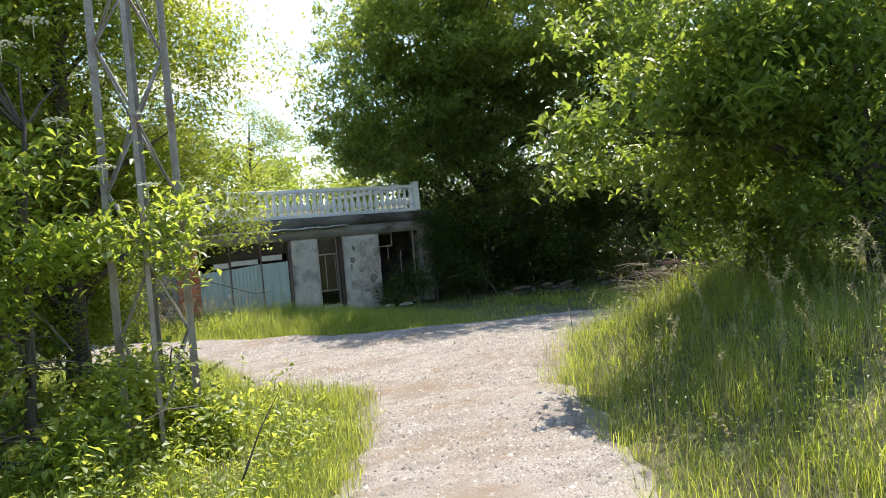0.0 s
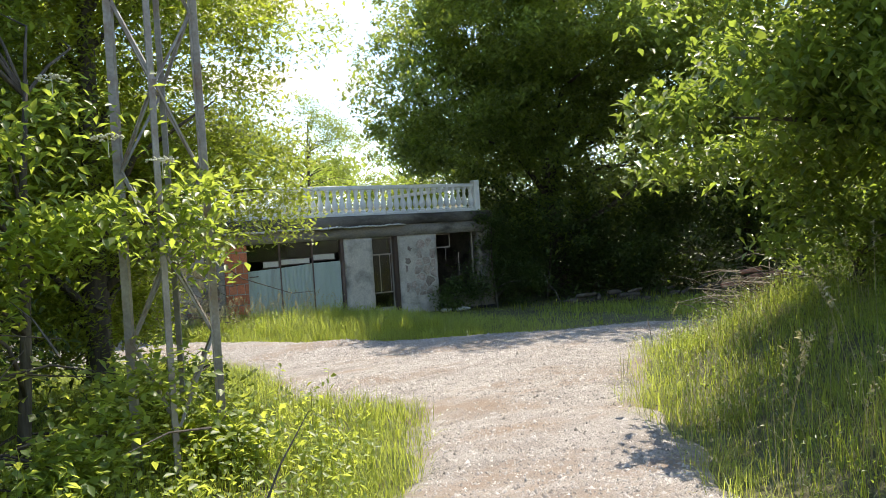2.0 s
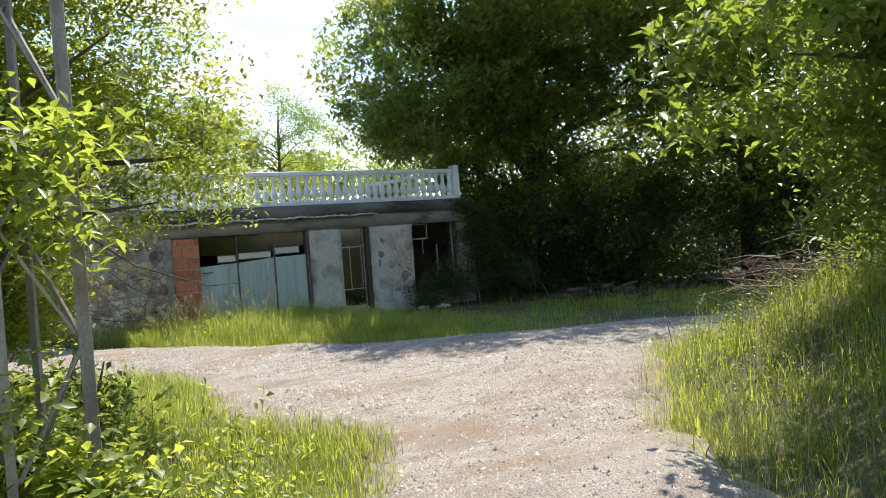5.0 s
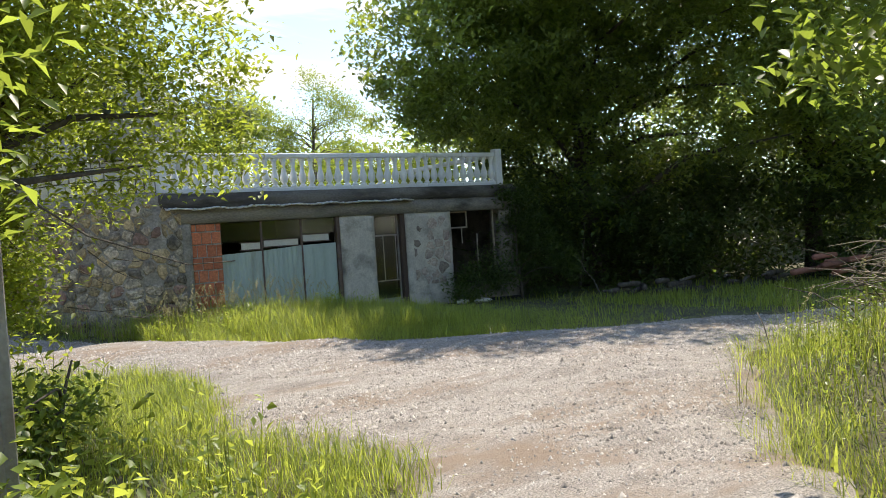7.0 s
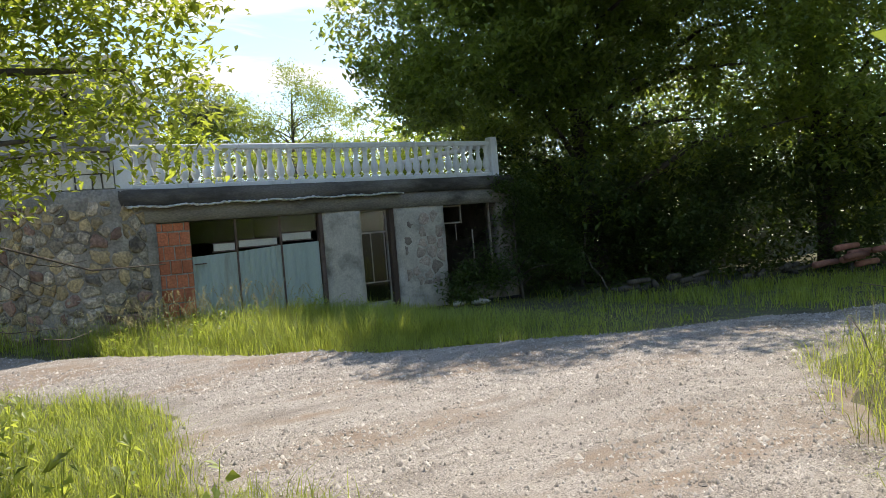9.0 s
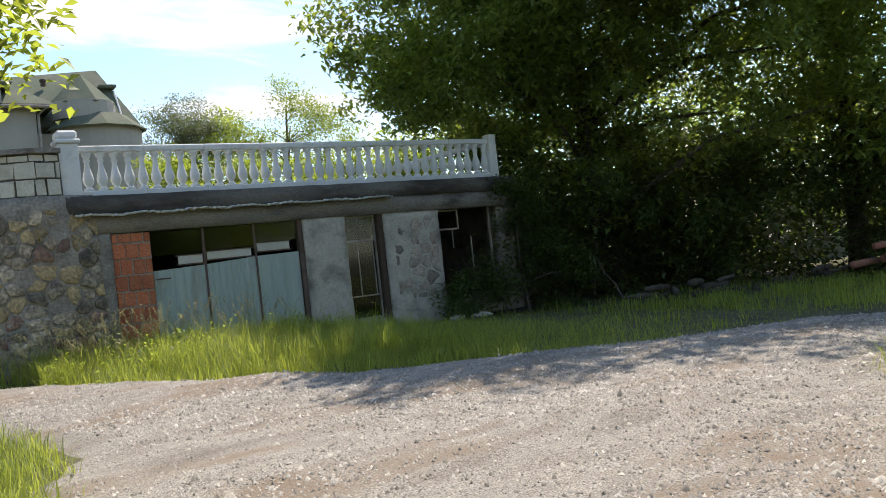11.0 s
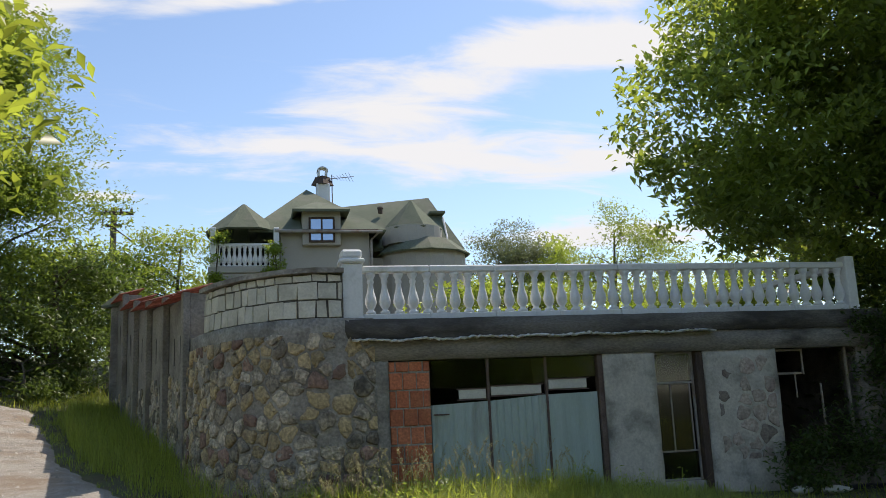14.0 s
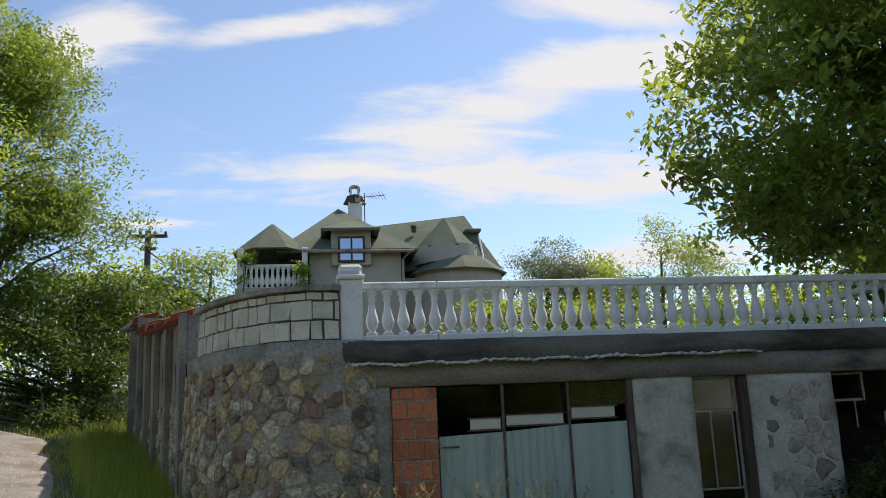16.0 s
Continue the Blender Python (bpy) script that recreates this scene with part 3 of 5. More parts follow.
def stone_cells(w, h, size, flat=1.35, gap=0.018):
    """Rounded rubble outlines that fill a w by h face."""
    pts = []
    for _ in range(6000):
        p = (rng.uniform(0, w), rng.uniform(0, h), size * (rng.uniform(1.2, 1.75) if rng.random() < 0.12 else rng.uniform(0.5, 1.15)))
        if all(((p[0] - q[0]) / flat) ** 2 + (p[1] - q[1]) ** 2 > ((p[2] + q[2]) / 2) ** 2 * 0.72 for q in pts):
            pts.append(p)
    cells = []
    for i, p in enumerate(pts):
        poly = [(max(0, p[0] - 1), max(0, p[1] - 1)), (min(w, p[0] + 1), max(0, p[1] - 1)), (min(w, p[0] + 1), min(h, p[1] + 1)), (max(0, p[0] - 1), min(h, p[1] + 1))]
        for j, q in enumerate(pts):
            if i != j and abs(q[0] - p[0]) < 1.2 and abs(q[1] - p[1]) < 1.0:
                dx, dz = q[0] - p[0], q[1] - p[1]
                d = math.hypot(dx, dz)
                poly = clip_cell(poly, p[0] + dx * 0.5 - dx / d * gap, p[1] + dz * 0.5 - dz / d * gap, dx, dz)
                if len(poly) < 3:
                    break
        if len(poly) < 3:
            continue
        soft = []
        for a, b in zip(poly, poly[1:] + poly[:1]):
            for t in (0.12, 0.5, 0.88):
                j = 0.012 if t == 0.5 else 0.004
                soft.append((a[0] * (1 - t) + b[0] * t + rng.normal(0, j), a[1] * (1 - t) + b[1] * t + rng.normal(0, j)))
        cells.append(soft)
    return cells


def stone_mesh(cell, onto, proud):
    """A rounded stone on the face that onto(s, z, out) describes."""
    cx, cz = sum(p[0] for p in cell) / len(cell), sum(p[1] for p in cell) / len(cell)
    n = len(cell)
    verts, faces = [], []
    for shrink, out in ((1.0, -0.03), (0.97, proud * 0.6), (0.82, proud * 0.95)):
        verts += [onto(cx + (x - cx) * shrink, cz + (z - cz) * shrink, out + rng.normal(0, 0.004)) for x, z in cell]
    verts.append(onto(cx, cz, proud + rng.normal(0, 0.006)))
    for r in (0, 1):
        faces += [(r * n + i, r * n + (i + 1) % n, (r + 1) * n + (i + 1) % n, (r + 1) * n + i) for i in range(n)]
    faces += [(2 * n + i, 2 * n + (i + 1) % n, 3 * n) for i in range(n)]
    return verts, faces


patch = empty("stone_facing", (13.6, FY, 0.4), "rubble facing showing through a plaster pillar", "facing")
for cell in stone_cells(0.95, 1.6, 0.27, 1.15, 0.02):
    v, f = stone_mesh(cell, lambda s, z, out: (13.2 + s, FY - out * 0.5 - 0.004, 0.40 + z), 0.016)
    mx, mz = sum(p[0] for p in cell) / len(cell) - 0.45, sum(p[1] for p in cell) / len(cell) - 0.75
    if abs(mx / 0.45) ** 3 + abs(mz / 0.78) ** 3 < 1 and rng.random() < 0.82:
        under(patch, mesh_object("stone", v, f, M_facing, None, smooth=True))

# ---- balustrade ----
rail = empty("balustrade", (11.8, FY + 0.17, 2.57), "white painted concrete balustrade along the terrace edge", "balustrade")
RY = FY + 0.17
for k in range(8):
    a, b = 7.97 + k * 0.962, 7.97 + (k + 1) * 0.962 - 0.006
    under(rail, part("base_rail", box((a, RY - 0.09, 2.572), (b, RY + 0.09, 2.66), 0.012), M_white))
    under(rail, part("top_rail", box((a, RY - 0.085, 3.245 + rng.uniform(-.004, .004)), (b, RY + 0.085, 3.345), 0.016), M_white))
profile = [(0.060, 0), (0.060, 0.035), (0.038, 0.05), (0.034, 0.07), (0.052, 0.10), (0.068, 0.15), (0.070, 0.19), (0.060, 0.25), (0.043, 0.32), (0.033, 0.39), (0.031, 0.43), (0.042, 0.455), (0.042, 0.475), (0.034, 0.49), (0.048, 0.525), (0.060, 0.55), (0.060, 0.585)]
profile = [(r * 1.17, z) for r, z in profile]
first = part("baluster", lathe(profile, 12), M_white, None, smooth=True)
first.location = (8.09, RY, 2.661)
under(rail, first)
for k in range(1, 38):
    c = first.copy()
    scene.collection.objects.link(c)
    c.location = (8.09 + k * 0.2025, RY + rng.normal(0, 0.003), 2.661)
    c.rotation_euler = (rng.normal(0, 0.008), rng.normal(0, 0.012), rng.uniform(0, 6))
under(rail, part("post", box((7.68, RY - 0.15, 2.57), (7.965, RY + 0.15, 3.37), 0.012), M_white))
under(rail, part("post_cap", box((7.64, RY - 0.19, 3.371), (8.0, RY + 0.19, 3.44), 0.02), M_white))
under(rail, part("post_cap", box((7.67, RY - 0.16, 3.441), (7.97, RY + 0.16, 3.57), 0.035), M_white))
under(rail, part("end_post", box((15.67, RY - 0.1, 2.57), (15.85, RY + 0.1, 3.43), 0.012), M_white))
for k in range(4):
    y0 = RY + 0.12 + k * 1.1
    under(rail, part("side_rail", box((15.68, y0, 3.245), (15.84, y0 + 1.09, 3.345), 0.015), M_white))

# ---- curved stone wall with a block parapet ----
CURVE = [Vector(p) for p in ((8.10, 20.58, 0), (7.70, 20.50, 0), (7.30, 20.46, 0), (6.86, 20.62, 0), (6.36, 21.08, 0), (5.94, 21.72, 0), (5.66, 22.45, 0), (5.46, 23.20, 0))]
WALL_END = Vector((3.0, 32.0, 0))


def on_curve(s):
    """Place and outward normal at s metres along the curved wall."""
    for a, b in zip(CURVE, CURVE[1:]):
        d = (b - a).length
        if s <= d or b is CURVE[-1]:
            way = (b - a) / d
            i = CURVE.index(a)
            w0 = (CURVE[i + 1] - CURVE[max(i - 1, 0)]).normalized()
            w1 = (CURVE[min(i + 2, len(CURVE) - 1)] - CURVE[i]).normalized()
            w = w0.lerp(w1, min(1, max(0, s / d)))
            return a + way * s, Vector((-w.y, w.x, 0)).normalized()
        s -= d


LENGTH = sum((b - a).length for a, b in zip(CURVE, CURVE[1:]))


def curved(s, z, out):
    p, n = on_curve(s)
    return p + n * (out + 0.10 * (1 - z / 2.6)) + Vector((0, 0, z))


def curved_band(name, s0, s1, z0, z1, inner, outer, mat, label="", parent=None, n=40, rough=0.0):
    bm = bmesh.new()
    prev = None
    m = max(2, int((z1 - z0) / 0.15))
    for i in range(n + 1):
        s = s0 + (s1 - s0) * i / n
        col = [curved(s, z0 + (z1 - z0) * k / m, outer + (rng.normal(0, rough) if 0 < k else 0)) for k in range(m + 1)] + [curved(s, z1, inner), curved(s, z0, inner)]
        ring = [bm.verts.new(p) for p in col]
        if prev:
            for k in range(len(ring)):
                bm.faces.new((prev[k], ring[k], ring[(k + 1) % len(ring)], prev[(k + 1) % len(ring)]))
        else:
            bm.faces.new(ring)
        prev = ring
    bm.faces.new(prev[::-1])
    ob = part(name, bm, mat, None, label, smooth=rough > 0)
    return under(parent, ob) if parent else ob


wall = tagged(curved_band("wall_west", 0, LENGTH, -0.3, 2.6, -0.35, 0.0, M_mortar, n=60, rough=0.006), "curved rubble stone retaining wall", "wall", kind="structure")
for cell in stone_cells(LENGTH, 2.42, 0.23, 1.35, 0.017):
    if rng.random() < 0.07:
        continue
    v, f = stone_mesh(cell, lambda s, z, out: curved(s, z - 0.02, out), rng.uniform(0.008, 0.05))
    pick = rng.random()
    mat = M_stone_pale if pick < 0.26 else (M_stone_red if pick < 0.40 else M_stone)
    mesh_object("stone", v, f, mat, wall, smooth=True)
parapet = tagged(curved_band("parapet", 0.42, 3.35, 2.601, 3.22, -0.24, -0.03, M_joint, n=40), "curved parapet of cream concrete blocks with a coping", "parapet", kind="structure")
z = 2.605
for row, hgt in enumerate((0.25, 0.24, 0.105)):
    s = 0.45 - (0.09 if row % 2 else 0)
    while s < 3.3:
        wd = rng.uniform(0.14, 0.30)
        a, b = max(s, 0.44), min(s + wd - rng.uniform(0.012, 0.030), 3.34)
        if b - a > 0.05:
            bulge = rng.uniform(-0.004, 0.006)
            pts = [curved(t, zz, o) for o in (-0.05, 0.0 + bulge) for zz in (z + 0.008, z + hgt - 0.012) for t in (a, b)]
            pts = [q + Vector((rng.normal(0, 0.005), rng.normal(0, 0.005), rng.normal(0, 0.006))) for q in pts]
            mesh_object("block", pts, [(4, 5, 7, 6), (0, 2, 3, 1), (0, 1, 5, 4), (2, 6, 7, 3), (0, 4, 6, 2), (1, 3, 7, 5)], M_block, parapet)
        s += wd
    z += hgt + 0.005
curved_band("coping", 0.42, 3.42, 3.222, 3.29, -0.30, 0.07, M_mortar, "", parapet, n=40)

# ---- lane-side wall, stepped, with tile copings ----
lane_wall = tagged(empty("wall_lane", (4.2, 27.6, 1.5), "", "wall"), "stepped grey rendered wall with red tile copings", kind="structure")
W0, W1 = CURVE[-1], WALL_END
wd = (W1 - W0).normalized()
wn = Vector((-wd.y, wd.x, 0))
WL = (W1 - W0).length


def along_wall(s, out, z):
    return W0 + wd * s + wn * out + Vector((0, 0, z))


def wall_box(s0, s1, o0, o1, z0, z1, mat, name, bevel=0.01):
    bm = bmesh.new()
    box((s0, o0, z0), (s1, o1, z1), 0, bm)
    if bevel:
        bmesh.ops.bevel(bm, geom=bm.edges[:], offset=bevel, segments=1, affect="EDGES")
    for v in bm.verts:
        v.co = along_wall(*v.co)
    return under(lane_wall, part(name, bm, mat))


steps = [(0.0, 1.85, 3.36), (1.85, 3.75, 3.52), (3.75, 5.5, 3.70), (5.5, 7.3, 3.95), (7.3, WL, 4.35)]
for k, (a, b, top) in enumerate(steps):
    base = 0.1 + 0.118 * max(0, a)
    wall_box(a, b, -0.3, 0.0, base - 0.6, top, M_render, "wall_section", 0)
    wall_box(a - 0.02, a + 0.16, 0.004, 0.12, base - 0.5, top + 0.02, M_render, "pilaster")
    # slots are flat strips; the shade of their depth is painted near-black
    for c in (0.42, 0.72):
        m = a + (b - a) * c
        wall_box(m - 0.03, m + 0.03, 0.002, 0.006, top - 1.1, top - 0.62, M_recess_shade, "slot", 0)
    # coping: small roof of red tiles, pitched to the lane
    n = int((b - a) / 0.2)
    for i in range(n):
        s0, s1 = a - 0.03 + (b - a + 0.03) * i / n, a - 0.03 + (b - a + 0.03) * (i + 0.96) / n
        bm = bmesh.new()
        for q in range(5):
            t = q / 4
            s = s0 + (s1 - s0) * t
            lift = 0.03 * math.sin(math.pi * t)
            for o, zz in ((-0.36, top + 0.16), (0.20, top + 0.0)):
                bm.verts.new(along_wall(s, o, zz + lift))
        bm.verts.ensure_lookup_table()
        for q in range(4):
            bm.faces.new((bm.verts[2 * q], bm.verts[2 * q + 2], bm.verts[2 * q + 3], bm.verts[2 * q + 1]))
        bmesh.ops.solidify(bm, geom=bm.faces[:], thickness=0.018)
        under(lane_wall, part("tile", bm, M_tile))
cells = stone_cells(WL, 2.6, 0.24, 1.35, 0.014)
for cell in cells:
    cx, cz = sum(p[0] for p in cell) / len(cell), sum(p[1] for p in cell) / len(cell)
    if cz < 2.1 - 0.02 * cx and cz > 0.05 + 0.08 * cx and rng.random() < 0.9:
        v, f = stone_mesh(cell, lambda s, z, out: along_wall(s, out, z), rng.uniform(0.015, 0.04))
        under(lane_wall, mesh_object("stone", v, f, M_stone_pale if rng.random() < 0.1 else M_stone, None, smooth=True))

pier = empty("gate_pier", tuple(along_wall(WL + 0.25, -0.1, 1.2)), "grey rendered gate pier with a small hipped cap", "pier")
pc0 = along_wall(WL + 0.25, -0.1, 0)
under(pier, part("shaft", box((pc0.x - 0.22, pc0.y - 0.22, 0.8), (pc0.x + 0.22, pc0.y + 0.22, 4.3), 0.02), M_render))
under(pier, part("cap", lathe([(0.50, 4.3), (0.50, 4.36), (0.06, 4.72), (0.02, 4.74)], 4, None, (pc0.x, pc0.y, 0)), M_roof, None, "grey hipped cap"))

# ---- house on the hill ----
EYE_H = Vector((6.65, 9.08, 1.3))


def far_at(x, z, y):
    """A place that stands at (x, z) on the plane y = 38, moved along the line of sight to another depth."""
    k = (y - EYE_H.y) / (38 - EYE_H.y)
    return Vector((EYE_H.x + (x - EYE_H.x) * k, y, EYE_H.z + (z - EYE_H.z) * k))


house = empty("house", (9, 39, 3), "villa with grey-green shingle roofs, turret and chimney", "house")


def hpart(name, bm, mat, label=""):
    return under(house, part(name, bm, mat, None, label))


def roof_piece(name, polys, thick=0.09, mat=None, courses=True):
    """Roof planes with thickness and shallow shingle courses."""
    bm = bmesh.new()
    for poly in polys:
        bm.faces.new([bm.verts.new(p) for p in poly])
    bmesh.ops.remove_doubles(bm, verts=bm.verts[:], dist=0.001)
    bmesh.ops.recalc_face_normals(bm, faces=bm.faces)
    for f in bm.faces:
        if f.normal.z < 0:
            f.normal_flip()
    bmesh.ops.solidify(bm, geom=bm.faces[:], thickness=thick)
    return hpart(name, bm, mat or M_roof)


def hip(name, x0, x1, y0, y1, z0, peak0, peak1):
    a, b, c, d = Vector((x0, y0, z0)), Vector((x1, y0, z0)), Vector((x1, y1, z0)), Vector((x0, y1, z0))
    p, q = Vector(peak0), Vector(peak1)
    front = [a, b, q, p] if (p - q).length > 0.01 else [a, b, p]
    back = [c, d, p, q] if (p - q).length > 0.01 else [c, d, p]
    return roof_piece(name, [front, [b, c, q], back, [d, a, p]])


hpart("wall", box((7.25, 37.0, 2.4), (10.2, 43, 7.32), 0.02), M_house)
hpart("wing_wall", box((10.2, 37.8, 2.4), (13.3, 43.5, 6.6), 0.02), M_house)
pk = far_at(8.18, 9.06, 40)
hip("main_roof", 6.2, 10.75, 36.7, 43.3, 7.36, pk, pk + Vector((0, 0.02, 0)))
r0, r1 = far_at(9.2, 8.42, 40.6), far_at(12.5, 8.80, 40.6)
hip("wing_roof", 8.6, 13.75, 38.0, 44.0, 6.95, r0, r1)
hpart("gable_hood", box(far_at(12.95, 8.22, 39.6) - Vector((0.5, 0.3, 0.06)), far_at(12.95, 8.22, 39.6) + Vector((0.1, 0.4, 0.06)), 0.03), M_roof)
hpart("eave_board", box((7.1, 36.66, 7.27), (10.5, 36.72, 7.37), 0.01), M_darkwood)
hpart("gutter", tube([(7.05, 36.62, 7.30), (10.6, 36.62, 7.27)], [0.06, 0.06], 8), M_steel)
hpart("downpipe", tube([(10.5, 36.64, 7.27), (10.25, 36.9, 7.05), (10.25, 36.95, 3.4)], [0.045, 0.045, 0.045], 8), M_steel)


def octa(cx, cy, r, z, n=10):
    return [Vector((cx + r * math.cos(2 * math.pi * (i + 0.5) / n), cy + r * math.sin(2 * math.pi * (i + 0.5) / n), z)) for i in range(n)]


def cone(name, cx, cy, r0, z0, r1, z1, n=10, mat=None, bulge=0.0):
    a, b = octa(cx, cy, r0, z0, n), octa(cx, cy, r1, z1, n)
    mids = octa(cx, cy, (r0 + r1) / 2 + bulge, (z0 + z1) / 2, n)
    polys = []
    for lo, hi in ((a, mids), (mids, b)):
        polys += [[lo[i], lo[(i + 1) % n], hi[(i + 1) % n], hi[i]] for i in range(n)]
    return roof_piece(name, polys, 0.06, mat)


tc = far_at(11.85, 7.6, 38.2)
cone("turret_roof", tc.x, 38.2, 1.12, 7.60, 0.05, 8.74, 7)
hpart("turret_wall", lathe([(1.08, 7.05), (1.08, 7.66)], 20, None, (tc.x, 38.2, 0)), M_house)
cone("skirt_roof", tc.x + 0.35, 38.2, 1.72, 6.70, 1.06, 7.22)
hpart("turret_base", lathe([(1.55, 2.4), (1.55, 6.7)], 20, None, (tc.x + 0.35, 38.3, 0)), M_house)
vent = far_at(10.75, 8.32, 39.6)
hpart("roof_vent", lathe([(0.09, -0.1), (0.09, 0.06), (0.12, 0.07), (0.1, 0.14)], 8, None, vent), M_darkwood)
hpart("barge_board", tube([far_at(13.0, 8.1, 39.4), far_at(13.12, 7.4, 38.6), far_at(13.2, 6.75, 37.9)], [0.035, 0.035, 0.035], 5), M_white)
# dormer
hpart("dormer_wall", box((7.95, 36.75, 6.85), (9.22, 39.0, 8.0), 0.02), M_house)
dp = Vector((8.55, 37.9, 8.62))
hip("dormer_roof", 7.62, 9.52, 36.4, 39.2, 8.0, dp, dp + Vector((0, 0.5, 0)))
win = hpart("window", box((8.16, 36.70, 6.93), (9.02, 36.745, 7.78), 0.01), M_darkwood, "brown wooden dormer window")
# pane colour holds the blue of the reflected sky; part metal adds gloss
M_skyglass = material("sky_tinted_glass", [(0.40, 0.50, 0.66), (0.46, 0.56, 0.72)], 1, 0.05, 0, 30, grain=0, metal=0.6)
for x0, x1 in ((8.23, 8.56), (8.62, 8.95)):
    pn = part("pane", box((x0, 36.685, 7.0), (x1, 36.698, 7.71)), M_skyglass)
    pn.parent = win
# porch
pc = far_at(6.05, 7.45, 37.6)
cone("porch_roof", pc.x, 37.6, 1.32, 7.38, 0.05, 8.42, 8)
hpart("porch_floor", box((pc.x - 1.1, 36.5, 5.9), (pc.x + 1.2, 39, 6.12), 0.02), M_house)
# back wall near-black: the shade under the porch roof is its colour
hpart("porch_wall", box((pc.x - 1.1, 38.9, 6.12), (pc.x + 1.25, 39.1, 7.4), 0.02), M_recess_shade)
hpart("porch_base", box((pc.x - 1.1, 36.55, 2.4), (pc.x + 1.2, 39, 5.9), 0.02), M_house)
for x in (-0.95, 1.05):
    hpart("porch_post", box((pc.x + x - 0.09, 36.6, 6.12), (pc.x + x + 0.09, 36.78, 7.42), 0.015), M_white)
hpart("porch_rail", box((pc.x - 0.95, 36.6, 6.80), (pc.x + 1.05, 36.74, 6.88), 0.01), M_white)
for k in range(11):
    hpart("porch_baluster", lathe([(r * 1.1, z * 1.15) for r, z in profile], 8, None, (pc.x - 0.78 + k * 0.165, 36.67, 6.13)), M_white)
# chimney and aerial
cb = far_at(8.74, 8.55, 40.3)
hpart("chimney_shaft", box(cb + Vector((-0.24, -0.24, -0.4)), cb + Vector((0.26, 0.24, 0.75)), 0.02), M_white)
hpart("chimney_skirt", lathe([(0.43, 0.72), (0.28, 1.0), (0.28, 1.04), (0.25, 1.05)], 4, None, cb), M_darkwood)
for dx in (-0.14, 0.14):
    for dy in (-0.14, 0.14):
        hpart("chimney_pier", box(cb + Vector((dx - 0.04, dy - 0.04, 1.03)), cb + Vector((dx + 0.04, dy + 0.04, 1.27))), M_white)
bm = bmesh.new()
prev = None
for i in range(9):
    a = math.pi * i / 8
    ring = [bm.verts.new(cb + Vector((-r * math.cos(a), y, 1.25 + r * math.sin(a) * 0.8))) for r in (0.21, 0.16) for y in (-0.21, 0.21)]
    if prev:
        for f in ((0, 1), (1, 3), (3, 2), (2, 0)):
            bm.faces.new((prev[f[0]], prev[f[1]], ring[f[1]], ring[f[0]]))
    prev = ring
hpart("chimney_hood", bm, M_white)
aerial = empty("aerial", cb + Vector((0.4, 0, 0.3)), "rooftop television aerial on a thin mast", "aerial")
under(aerial, part("mast", tube([cb + Vector((0.36, 0, -0.3)), cb + Vector((0.36, 0, 1.15))], [0.02, 0.02], 6), M_rust))
under(aerial, part("boom", tube([cb + Vector((0.2, 0, 0.98)), cb + Vector((1.15, -0.3, 1.0))], [0.014, 0.014], 5), M_rust))
for k in range(6):
    q = cb + Vector((0.5 + 0.11 * k, -0.09 - 0.035 * k, 0.985))
    under(aerial, part("element", tube([q + Vector((-0.1, -0.16, 0.03 + 0.02 * k)), q + Vector((0.1, 0.16, -0.03 - 0.02 * k))], [0.008, 0.008], 4), M_rust))
door = hpart("door", box((8.75, 36.9, 2.45), (9.55, 36.99, 4.6), 0.02), M_darkwood, "brown wooden terrace door")
M_curtain = material("orange_awning", [(0.50, 0.26, 0.12), (0.58, 0.33, 0.17)], 2, 0.9, 0.1, 30)
hpart("awning", box((9.8, 36.5, 3.7), (11.0, 36.95, 4.05), 0.03), M_curtain, "faded orange awning")

# ---- lattice mast by the track ----
mast = empty("lattice_mast", (3.3, 8.25, 0.2), "old lattice mast of grey angle iron among leaves", "mast")
ga, gb = Vector((3.25, 8.0, 0.0)), Vector((3.71, 8.4, 0.0))
ac = (gb - ga)
bk = Vector((-ac.y, ac.x, 0)) * 0.58
feet = [ga, gb, gb + bk, ga + bk]
mid = sum(feet, Vector()) / 4


def mast_at(i, z):
    k = 1.0 - 0.012 * z
    p = mid + (feet[i] - mid) * k
    return Vector((p.x, p.y, z))


def angle_iron(p, q, w=0.05, t=0.007):
    bm = bmesh.new()
    way = (q - p).normalized()
    s = way.cross(Vector((0, 0, 1)))
    s = s.normalized() if s.length > 0.05 else Vector((1, 0, 0))
    if abs(way.z) > 0.97:
        s = (mid - p); s.z = 0; s.normalize(); s = Matrix.Rotation(radians(45), 3, "Z") @ s
    o = way.cross(s).normalized()
    shape = [(0, 0), (w, 0), (w, t), (t, t), (t, w), (0, w)]
    rings = [[bm.verts.new(c + s * a + o * b) for a, b in shape] for c in (p, q)]
    for k in range(6):
        bm.faces.new((rings[0][k], rings[0][(k + 1) % 6], rings[1][(k + 1) % 6], rings[1][k]))
    bm.faces.new(rings[0][::-1]); bm.faces.new(rings[1])
    return bm


for i in range(4):
    under(mast, part("leg", angle_iron(mast_at(i, 0.05), mast_at(i, 9.4), 0.060, 0.010), M_steel))
level, up = 0.55, True
while level < 9.0:
    nxt = level + 0.66
    for i in range(4):
        j = (i + 1) % 4
        a, b = (i, j) if up == (i % 2 == 0) else (j, i)
        under(mast, part("brace", angle_iron(mast_at(a, level), mast_at(b, nxt), 0.024, 0.006), M_steel))
    level, up = nxt, not up
under(mast, part("crossarm", angle_iron(Vector((2.6, 8.9, 9.3)), Vector((4.1, 7.5, 9.3)), 0.07, 0.01), M_steel))

